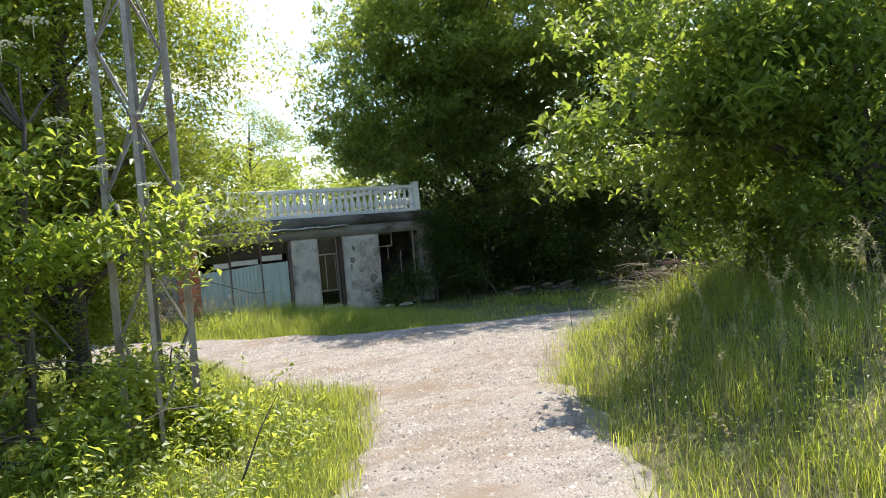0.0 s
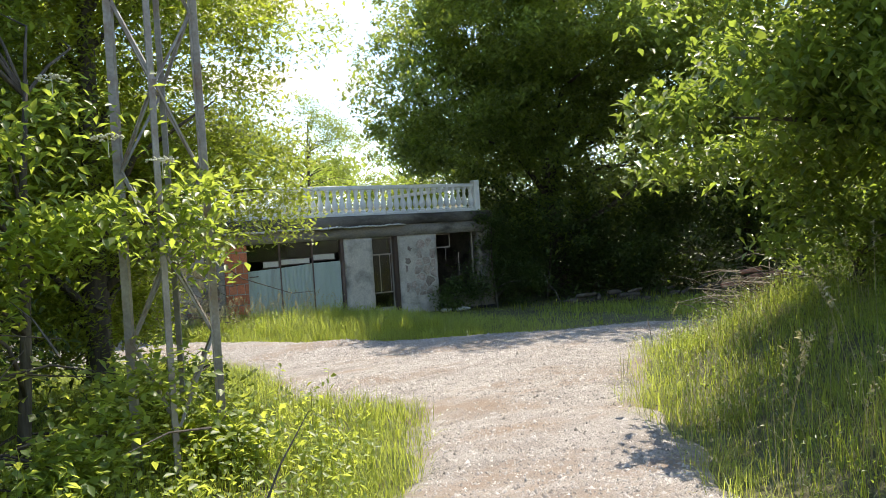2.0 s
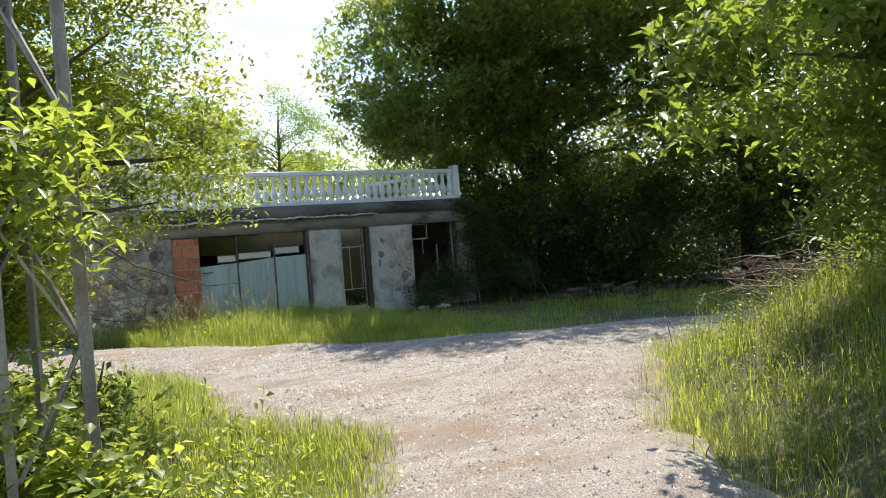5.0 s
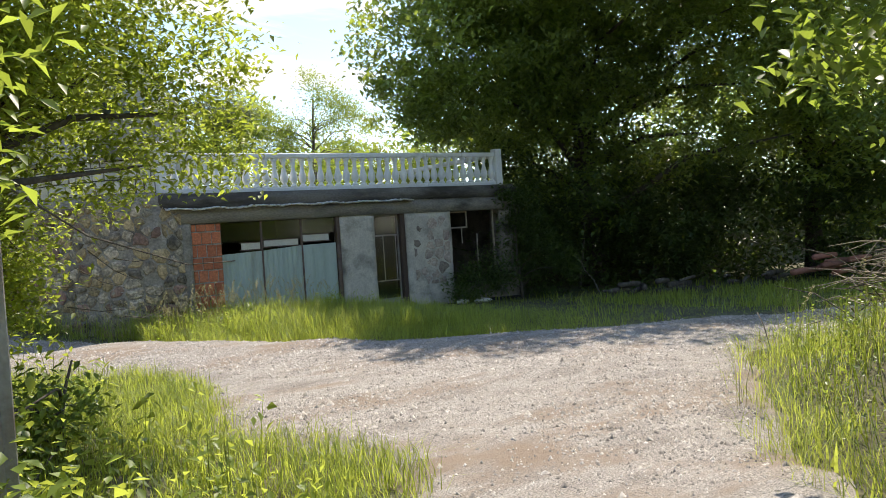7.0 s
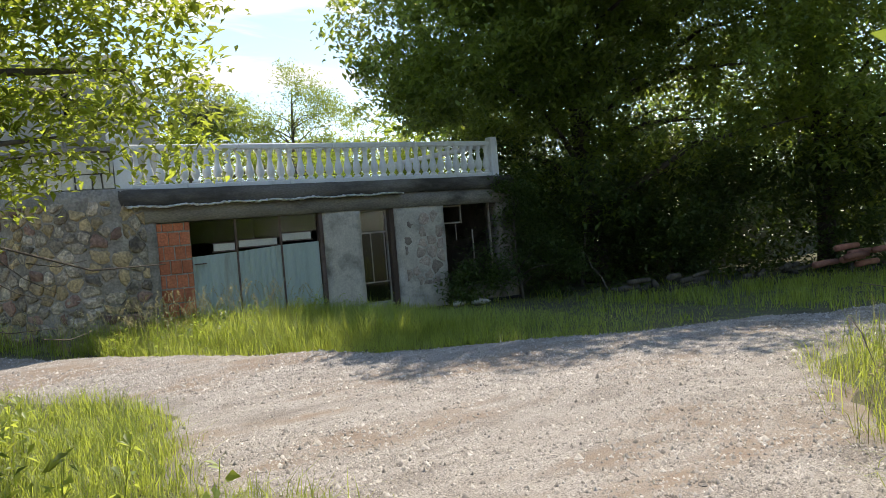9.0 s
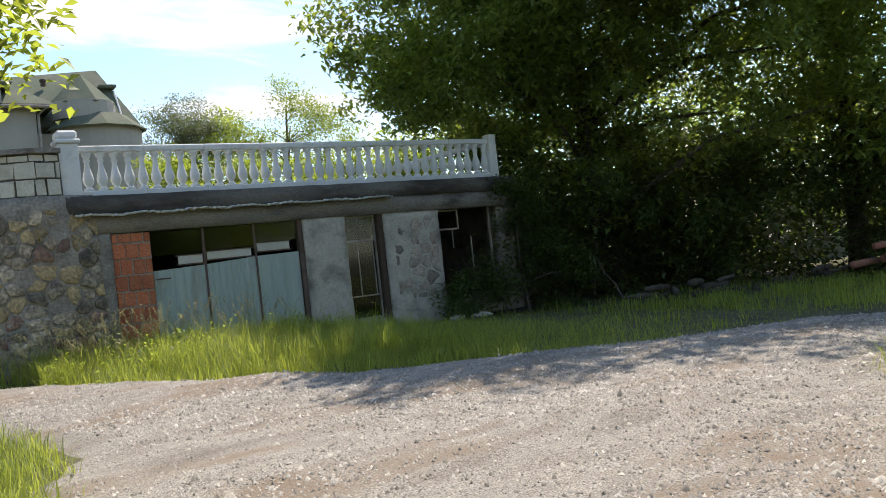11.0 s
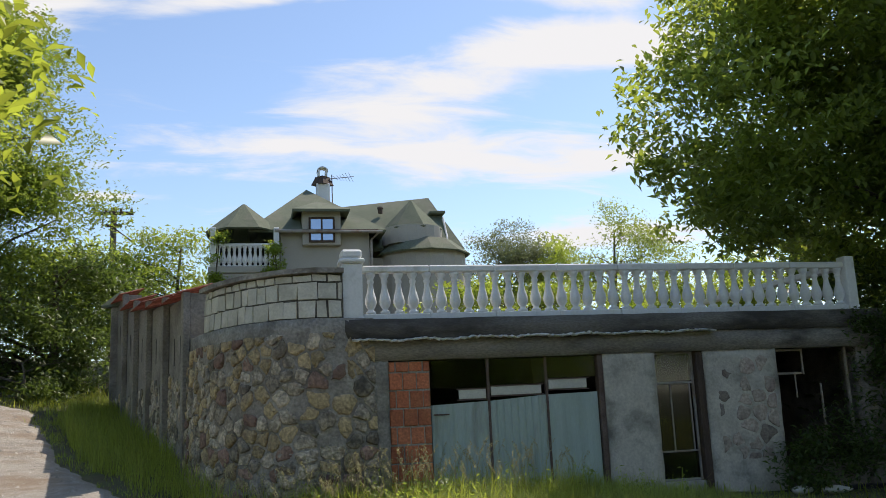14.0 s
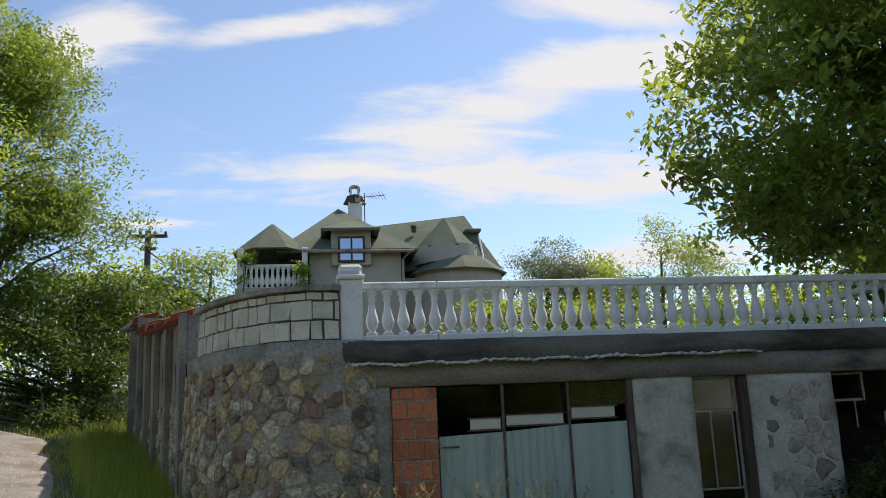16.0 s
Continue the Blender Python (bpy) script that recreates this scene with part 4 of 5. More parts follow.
# ---- pole line beyond the wall ----
pole = empty("utility_pole", far_at(1.88, 5.0, 46), "wooden utility pole with a crossarm and insulators", "pole")
pt = far_at(1.88, 8.36, 46)
under(pole, part("pole", tube([(pt.x, 46, 2.5), (pt.x, 46, pt.z)], [0.17, 0.12], 10), M_bark))
under(pole, part("crossarm", box((pt.x - 0.8, 45.85, pt.z - 0.32), (pt.x + 0.8, 45.97, pt.z - 0.18), 0.01), M_darkwood))
under(pole, part("crossarm", box((pt.x - 0.3, 45.85, pt.z - 0.85), (pt.x + 0.35, 45.97, pt.z - 0.73), 0.01), M_darkwood))
for dx in (-0.72, -0.3, 0.3, 0.72):
    under(pole, part("insulator", lathe([(0.03, 0), (0.06, 0.04), (0.06, 0.09), (0.03, 0.14)], 8, None, (pt.x + dx, 45.91, pt.z - 0.18)), M_darkwood))
under(pole, part("brace", tube([(pt.x + 0.05, 45.9, pt.z - 0.9), (pt.x + 0.75, 45.9, pt.z - 1.45)], [0.03, 0.03], 5), M_darkwood))

# ---- plants ----
def leaf_mesh(name, centres, size, mat, droop=0.35, slim=0.42, spread=0.35):
    """One mesh of folded leaves: each a pair of triangles on a midrib."""
    n = len(centres)
    a = rng.uniform(0, 2 * np.pi, n)
    tip = np.stack([np.cos(a), np.sin(a), rng.normal(-droop, 0.45, n)], 1)
    tip /= np.linalg.norm(tip, axis=1)[:, None]
    side = np.stack([-np.sin(a), np.cos(a), rng.normal(0, 0.35, n)], 1)
    nrm = np.cross(tip, side)
    ln = size * rng.uniform(1 - spread, 1 + spread, n)[:, None]
    base = centres - tip * ln * 0.5
    end = centres + tip * ln * 0.5
    bend = nrm * ln * 0.09
    p = base + tip * ln * 0.45
    v = np.stack([base, p + side * ln * slim * 0.5 + bend, end - nrm * ln * 0.1, p - side * ln * slim * 0.5 + bend], 1).reshape(-1, 3)
    k = np.arange(n) * 4
    f = np.stack([k, k + 1, k + 2, k, k + 2, k + 3], 1).reshape(-1, 3)
    return tri_object(name, v, f, mat)


def tri_object(name, v, f, mat):
    me = bpy.data.meshes.new(name)
    me.vertices.add(len(v)); me.vertices.foreach_set("co", np.ascontiguousarray(v, dtype=np.float32).ravel())
    me.loops.add(f.size); me.loops.foreach_set("vertex_index", np.ascontiguousarray(f, dtype=np.int32).ravel())
    me.polygons.add(len(f)); me.polygons.foreach_set("loop_start", np.arange(0, f.size, 3, dtype=np.int32))
    me.materials.append(mat)
    me.update(calc_edges=True)
    return new(name, me)


def crown_points(blobs, clumps, per_clump, clump_size, hollow=0.45):
    """Clump centres in the shells of the blobs, and leaf places round them."""
    vol = np.array([b[1][0] * b[1][1] * b[1][2] for b in blobs]) ** 0.67
    boughs = max(6, clumps // 9)
    share = rng.choice(len(blobs), boughs, p=vol / vol.sum())
    d = rng.normal(size=(boughs, 3))
    d /= np.linalg.norm(d, axis=1)[:, None]
    r = rng.uniform(hollow, 1.0, boughs) ** 0.6
    c = np.array([b[0] for b in blobs])[share]
    rad = np.array([b[1] for b in blobs])[share]
    bumps = 1 + 0.14 * np.sin(d[:, 0] * 5 + share) * np.sin(d[:, 1] * 6 + 1.7 * share) + 0.1 * np.sin(d[:, 2] * 9 + share)
    bough = c + d * rad * (r * bumps)[:, None]
    pick = rng.integers(0, boughs, clumps)
    reach = np.minimum(0.24 * rad.mean(1), 1.6 * clump_size)[pick][:, None]
    centre = bough[pick] + np.clip(rng.normal(size=(clumps, 3)), -1.8, 1.8) * reach * np.array([1.0, 1.0, 0.6])
    size = clump_size * rng.uniform(0.55, 1.35, clumps)
    cnt = np.maximum(4, (per_clump * rng.uniform(0.5, 1.4, clumps)).astype(int))
    idx = np.repeat(np.arange(clumps), cnt)
    off = np.clip(rng.normal(size=(len(idx), 3)), -1.7, 1.7) * np.array([0.5, 0.5, 0.34])
    return centre, centre[idx] + off * size[idx][:, None]


def tree(name, base, trunk_top, blobs, clumps, per_clump, clump_size, leaf, mat, label, trunk_r=0.16, limbs=16, droop=0.35, slim=0.42, hollow=0.45, group="", category="tree", lean=0.25, min_z=None):
    base = Vector((base[0], base[1], float(height(base[0], base[1])) - 0.1 if len(base) < 3 else base[2]))
    root = empty(name, base, label, category, group)
    centre, leaves = crown_points(blobs, clumps, per_clump, clump_size, hollow)
    if min_z is not None:
        keep = leaves[:, 2] > np.maximum(height(leaves[:, 0], leaves[:, 1]) + 0.03, min_z)
        leaves = leaves[keep]
    top = Vector(trunk_top)
    bm = bmesh.new()
    line = [base.lerp(top, t) + Vector((lean * 0.4 * math.sin(3 * t + base.x), lean * 0.4 * math.sin(2.3 * t + base.y), 0)) * t for t in (0, 0.12, 0.3, 0.5, 0.75, 1)]
    tube(line, [trunk_r * k for k in (1.45, 1.1, 0.95, 0.8, 0.6, 0.35)], 8, bm)
    under(root, part("trunk", bm, M_bark, None, smooth=True))
    pick = rng.choice(len(centre), min(limbs, len(centre)), replace=False)
    for i in pick:
        end = Vector(centre[i])
        t = min(0.96, max(0.15, (end.z - base.z) / max(0.5, top.z - base.z) - float(rng.uniform(0.08, 0.32))))
        s = base.lerp(top, t) + Vector((lean * 0.4 * math.sin(3 * t + base.x), lean * 0.4 * math.sin(2.3 * t + base.y), 0)) * t
        end = s.lerp(end, 0.84)
        mid = s.lerp(end, 0.5) + Vector((rng.normal(0, .12), rng.normal(0, .12), 0.12 * (end - s).length))
        r = trunk_r * (0.42 - 0.25 * t) + 0.008
        limb = tube([s, s.lerp(mid, 0.5) + Vector((0, 0, 0.04)), mid, mid.lerp(end, 0.55), end], [r, r * 0.8, r * 0.6, r * 0.38, r * 0.12], 5)
        under(root, part("limb", limb, M_bark, None, smooth=True))
    under(root, leaf_mesh("crown", leaves, leaf, mat, droop, slim))
    return root


def grass_mesh(name, pts, h, width, mat, lean=0.35):
    """Blades: each a bent strip of three triangles."""
    n = len(pts)
    a = rng.uniform(0, 2 * np.pi, n)
    way = np.stack([np.cos(a), np.sin(a), np.zeros(n)], 1)
    side = np.stack([-np.sin(a), np.cos(a), np.zeros(n)], 1)
    hh = (h * rng.uniform(0.45, 1.25, n))[:, None]
    ww = (width * rng.uniform(0.6, 1.3, n))[:, None]
    l = (np.abs(rng.normal(lean, lean * 0.6, n)))[:, None]
    up = np.array([0, 0, 1.0])
    mid = pts + up * hh * 0.55 + way * hh * l * 0.3
    tip = pts + up * hh * (1 - 0.25 * l) + way * hh * l
    v = np.stack([pts - side * ww * 0.5, pts + side * ww * 0.5, mid + side * ww * 0.4, mid - side * ww * 0.4, tip], 1).reshape(-1, 3)
    k = np.arange(n) * 5
    f = np.stack([k, k + 1, k + 2, k, k + 2, k + 3, k + 3, k + 2, k + 4], 1).reshape(-1, 3)
    return tri_object(name, v, f, mat)


def scatter(lo, hi, n, keep, tuft=0.0):
    """Places on the ground within a rectangle where keep(x, y) holds."""
    x, y = rng.uniform(lo[0], hi[0], n), rng.uniform(lo[1], hi[1], n)
    if tuft:
        m = max(1, n // 14)
        cx, cy = rng.uniform(lo[0], hi[0], m), rng.uniform(lo[1], hi[1], m)
        i = rng.integers(0, m, n)
        x, y = cx[i] + rng.normal(0, tuft, n), cy[i] + rng.normal(0, tuft, n)
    k = keep(x, y)
    x, y = x[k], y[k]
    return np.stack([x, y, height(x, y) - 0.02], 1)


def off_road(x, y):
    return (in_road(x, y) < rng.uniform(-0.22, 0.16, len(x)))


def front_strip(x, y):
    return off_road(x, y) & (y < FY - 0.02 + 0.0 * x) & (line_gap(x, y, LANE) < 8) & (y > 11.0 + 0 * x) & (x > 5.8)



# ---- trees and bushes ----
tree("walnut_tree", (20.2, 22.2), (19.6, 22.4, 9.5),
     [((19.6, 21.8, 7.4), (4.8, 4.4, 4.0)), ((15.0, 20.9, 5.5), (2.7, 2.0, 1.4)), ((15.6, 20.9, 5.5), (2.2, 1.9, 1.4)), ((16.4, 21.2, 6.4), (2.2, 2.0, 1.8)), ((14.6, 20.9, 4.3), (1.6, 1.1, 0.8)), ((15.2, 20.75, 3.95), (2.1, 0.9, 0.65)), ((16.9, 20.9, 4.1), (1.8, 1.1, 0.8)), ((13.3, 20.8, 5.2), (1.2, 1.0, 0.7)), ((16.6, 20.8, 7.6), (2.6, 2.6, 1.9)), ((21.5, 20.5, 5.4), (4.8, 4.0, 3.4)), ((16.6, 22.0, 4.3), (2.2, 1.8, 1.2)), ((20.5, 22.5, 11.5), (4.3, 4.5, 2.5)),
      ((15.6, 17.6, 8.2), (2.4, 1.9, 1.5)), ((18.4, 16.4, 8.4), (3.2, 2.3, 2.2)), ((17.8, 18.6, 6.2), (2.6, 2.0, 1.8)), ((21.2, 17.4, 6.6), (3.4, 2.4, 2.6)), ((18.5, 23.0, 3.2), (2.6, 2.0, 1.6)), ((18.0, 19.6, 10.6), (2.8, 2.6, 1.8)), ((17.3, 16.4, 7.4), (2.2, 1.5, 1.2)), ((14.6, 18.6, 7.6), (1.7, 1.6, 1.2)), ((15.0, 18.2, 9.0), (1.7, 1.2, 1.0))],
     3300, 48, 0.50, 0.160, L_walnut, "large leafy walnut tree overhanging the terrace", 0.28, 40, 0.45, 0.48, hollow=0.4)
# undergrowth and corner shrub: gloom below the walnut is in the leaf colour
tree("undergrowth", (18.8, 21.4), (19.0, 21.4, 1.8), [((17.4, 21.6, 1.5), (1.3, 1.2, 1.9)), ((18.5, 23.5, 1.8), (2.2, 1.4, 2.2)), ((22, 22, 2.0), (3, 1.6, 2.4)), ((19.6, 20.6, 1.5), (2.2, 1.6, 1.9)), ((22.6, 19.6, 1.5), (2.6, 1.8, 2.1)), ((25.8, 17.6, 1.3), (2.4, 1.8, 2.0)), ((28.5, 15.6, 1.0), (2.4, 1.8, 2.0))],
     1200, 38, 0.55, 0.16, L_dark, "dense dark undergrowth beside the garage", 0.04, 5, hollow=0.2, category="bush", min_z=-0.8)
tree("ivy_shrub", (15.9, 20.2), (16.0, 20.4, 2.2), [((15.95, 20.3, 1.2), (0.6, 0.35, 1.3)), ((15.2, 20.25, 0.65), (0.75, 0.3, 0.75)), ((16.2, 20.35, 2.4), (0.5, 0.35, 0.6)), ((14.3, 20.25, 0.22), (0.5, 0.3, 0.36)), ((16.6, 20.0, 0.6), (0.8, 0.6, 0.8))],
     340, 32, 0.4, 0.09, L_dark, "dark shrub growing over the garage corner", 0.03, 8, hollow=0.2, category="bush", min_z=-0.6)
tree("lane_tree", (25.5, 18.9), (25.5, 18.8, 7.5), [((25.0, 18.0, 6.4), (5.0, 4.2, 4.2)), ((26, 17.8, 3.0), (4.5, 3.0, 2.6)), ((24.5, 20, 10.5), (5, 5, 3))],
     900, 40, 0.8, 0.22, L_walnut, "tall dense tree beside the lane", 0.22, 24, hollow=0.3, min_z=-0.8)
tree("lane_tree", (32.0, 13.5), (32, 13.5, 6.5), [((29.5, 15.2, 5.0), (4.2, 3.4, 4.4)), ((32.0, 13.5, 3.5), (4.0, 3.5, 3.8)), ((34, 11, 6.0), (5, 4.5, 5.0)), ((38, 6, 5.0), (5, 5, 6.0))],
     900, 30, 1.0, 0.26, L_elder, "leafy tree closing the end of the lane", 0.22, 20, hollow=0.3, min_z=-0.8)
# backing that closes sky gaps; its leaf colour carries the shade
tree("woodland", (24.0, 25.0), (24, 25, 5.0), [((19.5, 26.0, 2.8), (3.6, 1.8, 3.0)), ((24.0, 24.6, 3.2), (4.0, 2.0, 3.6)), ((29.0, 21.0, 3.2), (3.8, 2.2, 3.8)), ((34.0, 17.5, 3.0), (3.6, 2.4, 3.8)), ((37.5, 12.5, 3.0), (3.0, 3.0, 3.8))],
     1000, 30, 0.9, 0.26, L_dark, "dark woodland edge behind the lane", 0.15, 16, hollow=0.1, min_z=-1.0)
tree("bank_tree", (11.6, 5.4), (11.4, 5.8, 5.4), [((12.1, 5.6, 4.3), (2.9, 2.5, 2.4)), ((9.9, 6.6, 4.0), (1.6, 1.4, 1.5)), ((9.0, 7.0, 3.0), (1.1, 0.8, 0.7)), ((13.6, 6.8, 3.4), (2.6, 2.0, 2.2)), ((11.6, 4.2, 2.6), (2.8, 1.8, 1.7)), ((11.8, 5.8, 6.6), (2.6, 2.4, 1.8)),
      ((10.3, 8.4, 2.2), (0.9, 0.45, 0.55)), ((11.4, 6.9, 2.3), (1.6, 1.0, 1.0))],
     1250, 50, 0.42, 0.125, L_shrub, "broad-leaved tree leaning over the grassy bank", 0.17, 34, 0.5, 0.5)
tree("bank_shrub", (12.0, 7.6), (12.0, 7.6, 1.4), [((12.2, 7.6, 1.15), (1.3, 0.8, 0.7)), ((13.8, 8.0, 1.3), (1.5, 1.0, 1.1)), ((10.4, 5.2, 1.5), (1.3, 1.1, 0.6))],
     420, 40, 0.42, 0.075, L_shrub, "leafy shrub on top of the grassy bank", 0.04, 14, hollow=0.3, category="bush", min_z=-0.5)
tree("acacia", (3.4, 11.2), (3.6, 11.0, 6.8), [((4.35, 11.1, 4.1), (1.3, 1.1, 2.0)), ((4.6, 11.2, 2.7), (1.1, 0.9, 0.95)), ((3.4, 11.0, 6.4), (1.6, 1.6, 1.6)), ((2.6, 11.4, 3.0), (1.3, 1.2, 2.2)), ((3.4, 12.8, 3.6), (1.3, 1.2, 2.2)), ((3.3, 11.6, 1.5), (0.9, 0.9, 0.7))],
     2350, 66, 0.34, 0.068, L_acacia, "sunlit acacia with feathery yellow-green leaves", 0.12, 30, 0.3, 0.44, min_z=0.3)
tree("maple", (0.6, 10.8), (0.9, 11.0, 6.5), [((0.9, 10.9, 4.8), (1.8, 1.5, 2.6)), ((2.0, 11.2, 6.2), (1.7, 1.6, 1.8)), ((-0.9, 9.6, 3.8), (1.5, 1.3, 2.2)), ((-2.6, 8.4, 4.0), (1.7, 1.5, 2.6)), ((1.8, 11.4, 3.4), (1.4, 1.2, 1.6))],
     1150, 50, 0.46, 0.115, L_walnut, "dense leafy tree behind the mast", 0.14, 26, 0.4, 0.5, min_z=0.3)
elder = tree("elder", (2.2, 8.4), (2.5, 8.4, 3.2), [((2.7, 7.8, 2.3), (0.95, 0.3, 0.5)), ((2.1, 7.9, 3.2), (0.9, 0.35, 0.7)), ((3.5, 8.05, 2.15), (0.4, 0.25, 0.4)), ((2.6, 7.85, 1.6), (0.6, 0.2, 0.3)), ((2.4, 9.8, 4.6), (0.8, 0.6, 0.8)), ((1.2, 8.2, 2.5), (0.8, 0.4, 0.6)), ((1.4, 9.2, 4.2), (0.8, 0.5, 0.6))],
     300, 26, 0.36, 0.10, L_elder, "elder with cream flower heads in front of the mast", 0.045, 18, 0.4, 0.42)
tree("thicket", (1.4, 7.9), (1.6, 8.0, 1.0), [((1.5, 7.9, 0.7), (0.8, 0.5, 0.6)), ((2.7, 7.9, 0.7), (0.6, 0.35, 0.5)), ((0.4, 7.5, 0.9), (0.9, 0.6, 0.8)), ((3.5, 9.3, 0.5), (0.5, 0.5, 0.35)), ((-0.6, 7.0, 1.0), (0.9, 0.6, 0.9)), ((2.2, 7.4, 0.4), (0.6, 0.3, 0.28)), ((3.45, 8.1, 0.6), (0.6, 0.35, 0.45))],
     430, 34, 0.32, 0.085, L_nettle, "tangled bramble thicket round the mast's foot", 0.03, 30, 0.1, 0.6, hollow=0.15, category="bush", min_z=0.05)
tree("hedge_bush", (4.3, 10.6), (4.3, 10.7, 0.8), [((3.7, 10.2, 0.4), (0.6, 0.7, 0.4)), ((3.4, 9.2, 0.35), (0.5, 0.6, 0.35))],
     110, 34, 0.32, 0.07, L_shrub, "leafy weeds at the edge of the verge", 0.02, 6, 0.3, 0.5, hollow=0.1, category="bush", min_z=0.05)
# fills the gap behind the mast; the shade there is toned into the leaves
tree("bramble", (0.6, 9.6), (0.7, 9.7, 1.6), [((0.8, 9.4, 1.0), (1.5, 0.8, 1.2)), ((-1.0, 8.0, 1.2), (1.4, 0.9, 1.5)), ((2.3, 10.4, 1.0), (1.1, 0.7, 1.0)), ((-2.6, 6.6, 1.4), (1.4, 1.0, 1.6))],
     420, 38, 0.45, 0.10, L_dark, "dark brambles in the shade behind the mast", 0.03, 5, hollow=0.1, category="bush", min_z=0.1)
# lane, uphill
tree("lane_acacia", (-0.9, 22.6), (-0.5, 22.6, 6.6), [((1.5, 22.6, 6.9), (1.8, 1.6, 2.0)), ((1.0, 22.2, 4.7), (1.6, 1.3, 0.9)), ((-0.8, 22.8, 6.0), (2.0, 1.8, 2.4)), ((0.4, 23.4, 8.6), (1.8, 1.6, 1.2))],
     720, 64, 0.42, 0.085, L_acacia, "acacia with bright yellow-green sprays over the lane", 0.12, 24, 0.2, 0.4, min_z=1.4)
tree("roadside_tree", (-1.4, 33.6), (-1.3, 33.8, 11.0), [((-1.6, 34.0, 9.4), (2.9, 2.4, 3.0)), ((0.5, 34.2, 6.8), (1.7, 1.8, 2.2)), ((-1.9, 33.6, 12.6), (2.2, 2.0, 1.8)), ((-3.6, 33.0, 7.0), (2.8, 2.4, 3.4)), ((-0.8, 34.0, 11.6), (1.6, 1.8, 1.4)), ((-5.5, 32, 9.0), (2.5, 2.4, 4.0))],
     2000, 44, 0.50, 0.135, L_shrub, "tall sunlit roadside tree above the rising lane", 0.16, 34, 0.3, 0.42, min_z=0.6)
# tree and scrub at the bend: lane shade is put into their leaf colour
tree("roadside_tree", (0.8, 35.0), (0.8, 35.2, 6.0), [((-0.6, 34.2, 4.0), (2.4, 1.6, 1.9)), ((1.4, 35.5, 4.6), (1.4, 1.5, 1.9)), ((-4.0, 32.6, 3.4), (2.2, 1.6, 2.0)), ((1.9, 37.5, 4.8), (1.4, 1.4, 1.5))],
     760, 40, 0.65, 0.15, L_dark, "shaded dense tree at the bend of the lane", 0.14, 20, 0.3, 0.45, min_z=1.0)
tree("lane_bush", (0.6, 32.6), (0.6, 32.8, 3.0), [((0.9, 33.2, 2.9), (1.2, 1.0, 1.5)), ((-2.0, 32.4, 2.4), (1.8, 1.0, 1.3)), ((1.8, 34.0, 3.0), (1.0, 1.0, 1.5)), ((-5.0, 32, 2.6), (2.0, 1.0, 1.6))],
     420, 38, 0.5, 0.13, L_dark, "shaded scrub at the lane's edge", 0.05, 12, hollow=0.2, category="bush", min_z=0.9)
tree("yard_tree", (3.6, 41.0), (3.7, 41.2, 7.6), [((3.6, 41.0, 7.2), (1.3, 1.3, 1.6)), ((2.4, 41.5, 6.2), (1.5, 1.4, 1.4)), ((0.8, 42, 6.2), (1.6, 1.4, 1.5))],
     300, 40, 0.6, 0.16, L_garden, "bright green tree beside the house", 0.1, 14)
# behind the terrace
tree("garden_hedge", (11.5, 25.6, 2.4), (11.6, 25.6, 3.2), [((10.8, 25.4, 3.05), (1.2, 0.5, 0.6)), ((12.6, 25.6, 3.15), (1.3, 0.5, 0.62)), ((14.6, 25.6, 3.3), (1.3, 0.6, 0.75)), ((17, 26, 3.3), (1.6, 0.8, 0.8))],
     340, 40, 0.36, 0.10, L_garden, "bright yellow-green hedge behind the balustrade", 0.04, 14, hollow=0.2, category="hedge")
tree("fruit_tree", (17.2, 45.0), (17.2, 45.0, 7.4), [((17.4, 45, 8.1), (1.6, 1.5, 1.3)), ((18.4, 45, 7.7), (1.3, 1.2, 1.1))], 330, 34, 0.55, 0.12, L_pale, "pale greyish fruit tree beyond the terrace", 0.1, 26, hollow=0.3)
tree("yard_tree", (22.5, 45.0), (22.6, 45.0, 9.0), [((22.6, 45, 8.6), (1.7, 1.5, 2.0)), ((20.4, 45, 7.6), (1.6, 1.4, 1.4)), ((24.5, 45, 7.4), (2.0, 1.6, 1.8)), ((18.6, 44, 6.4), (2.2, 1.5, 1.2)), ((15.8, 44, 6.0), (1.8, 1.4, 1.0))],
     520, 38, 0.6, 0.15, L_garden, "sunlit garden trees behind the terrace", 0.1, 22, hollow=0.25)
for x, y, s in ((40, 60, 6), (58, 40, 7), (55, 15, 7), (-14, 50, 6), (-20, 30, 6), (-18, 10, 6), (28, 70, 6), (8, 75, 6), (-6, 66, 5), (20, -14, 6), (-12, -12, 6), (34, -2, 6)):
    zg = float(height(x, y))
    tree("distant_tree", (x, y), (x, y, zg + s * 0.9), [((x, y, zg + s * 0.75), (s * 0.9, s * 0.9, s * 0.75)), ((x + s, y - 1, zg + s * 0.5), (s * 0.8, s * 0.8, s * 0.6)), ((x - s, y + 1, zg + s * 0.5), (s * 0.8, s * 0.8, s * 0.6))],
         170, 26, 1.7, 0.55, L_elder, "distant broad-leaved tree on the hillside", 0.2, 8, hollow=0.3, group="distant trees")
for x in (-0.85, 1.0):
    tree("porch_vine", (pc.x + x, 36.4, 5.0), (pc.x + x, 36.4, 7.0), [((pc.x + x, 36.42, 6.5), (0.25, 0.2, 0.95)), ((pc.x + x * 0.9, 36.4, 5.7), (0.4, 0.25, 0.5))], 60, 26, 0.24, 0.10, L_elder, "climbing vine on a porch post", 0.03, 4, hollow=0.1, group="porch vines", category="vine")

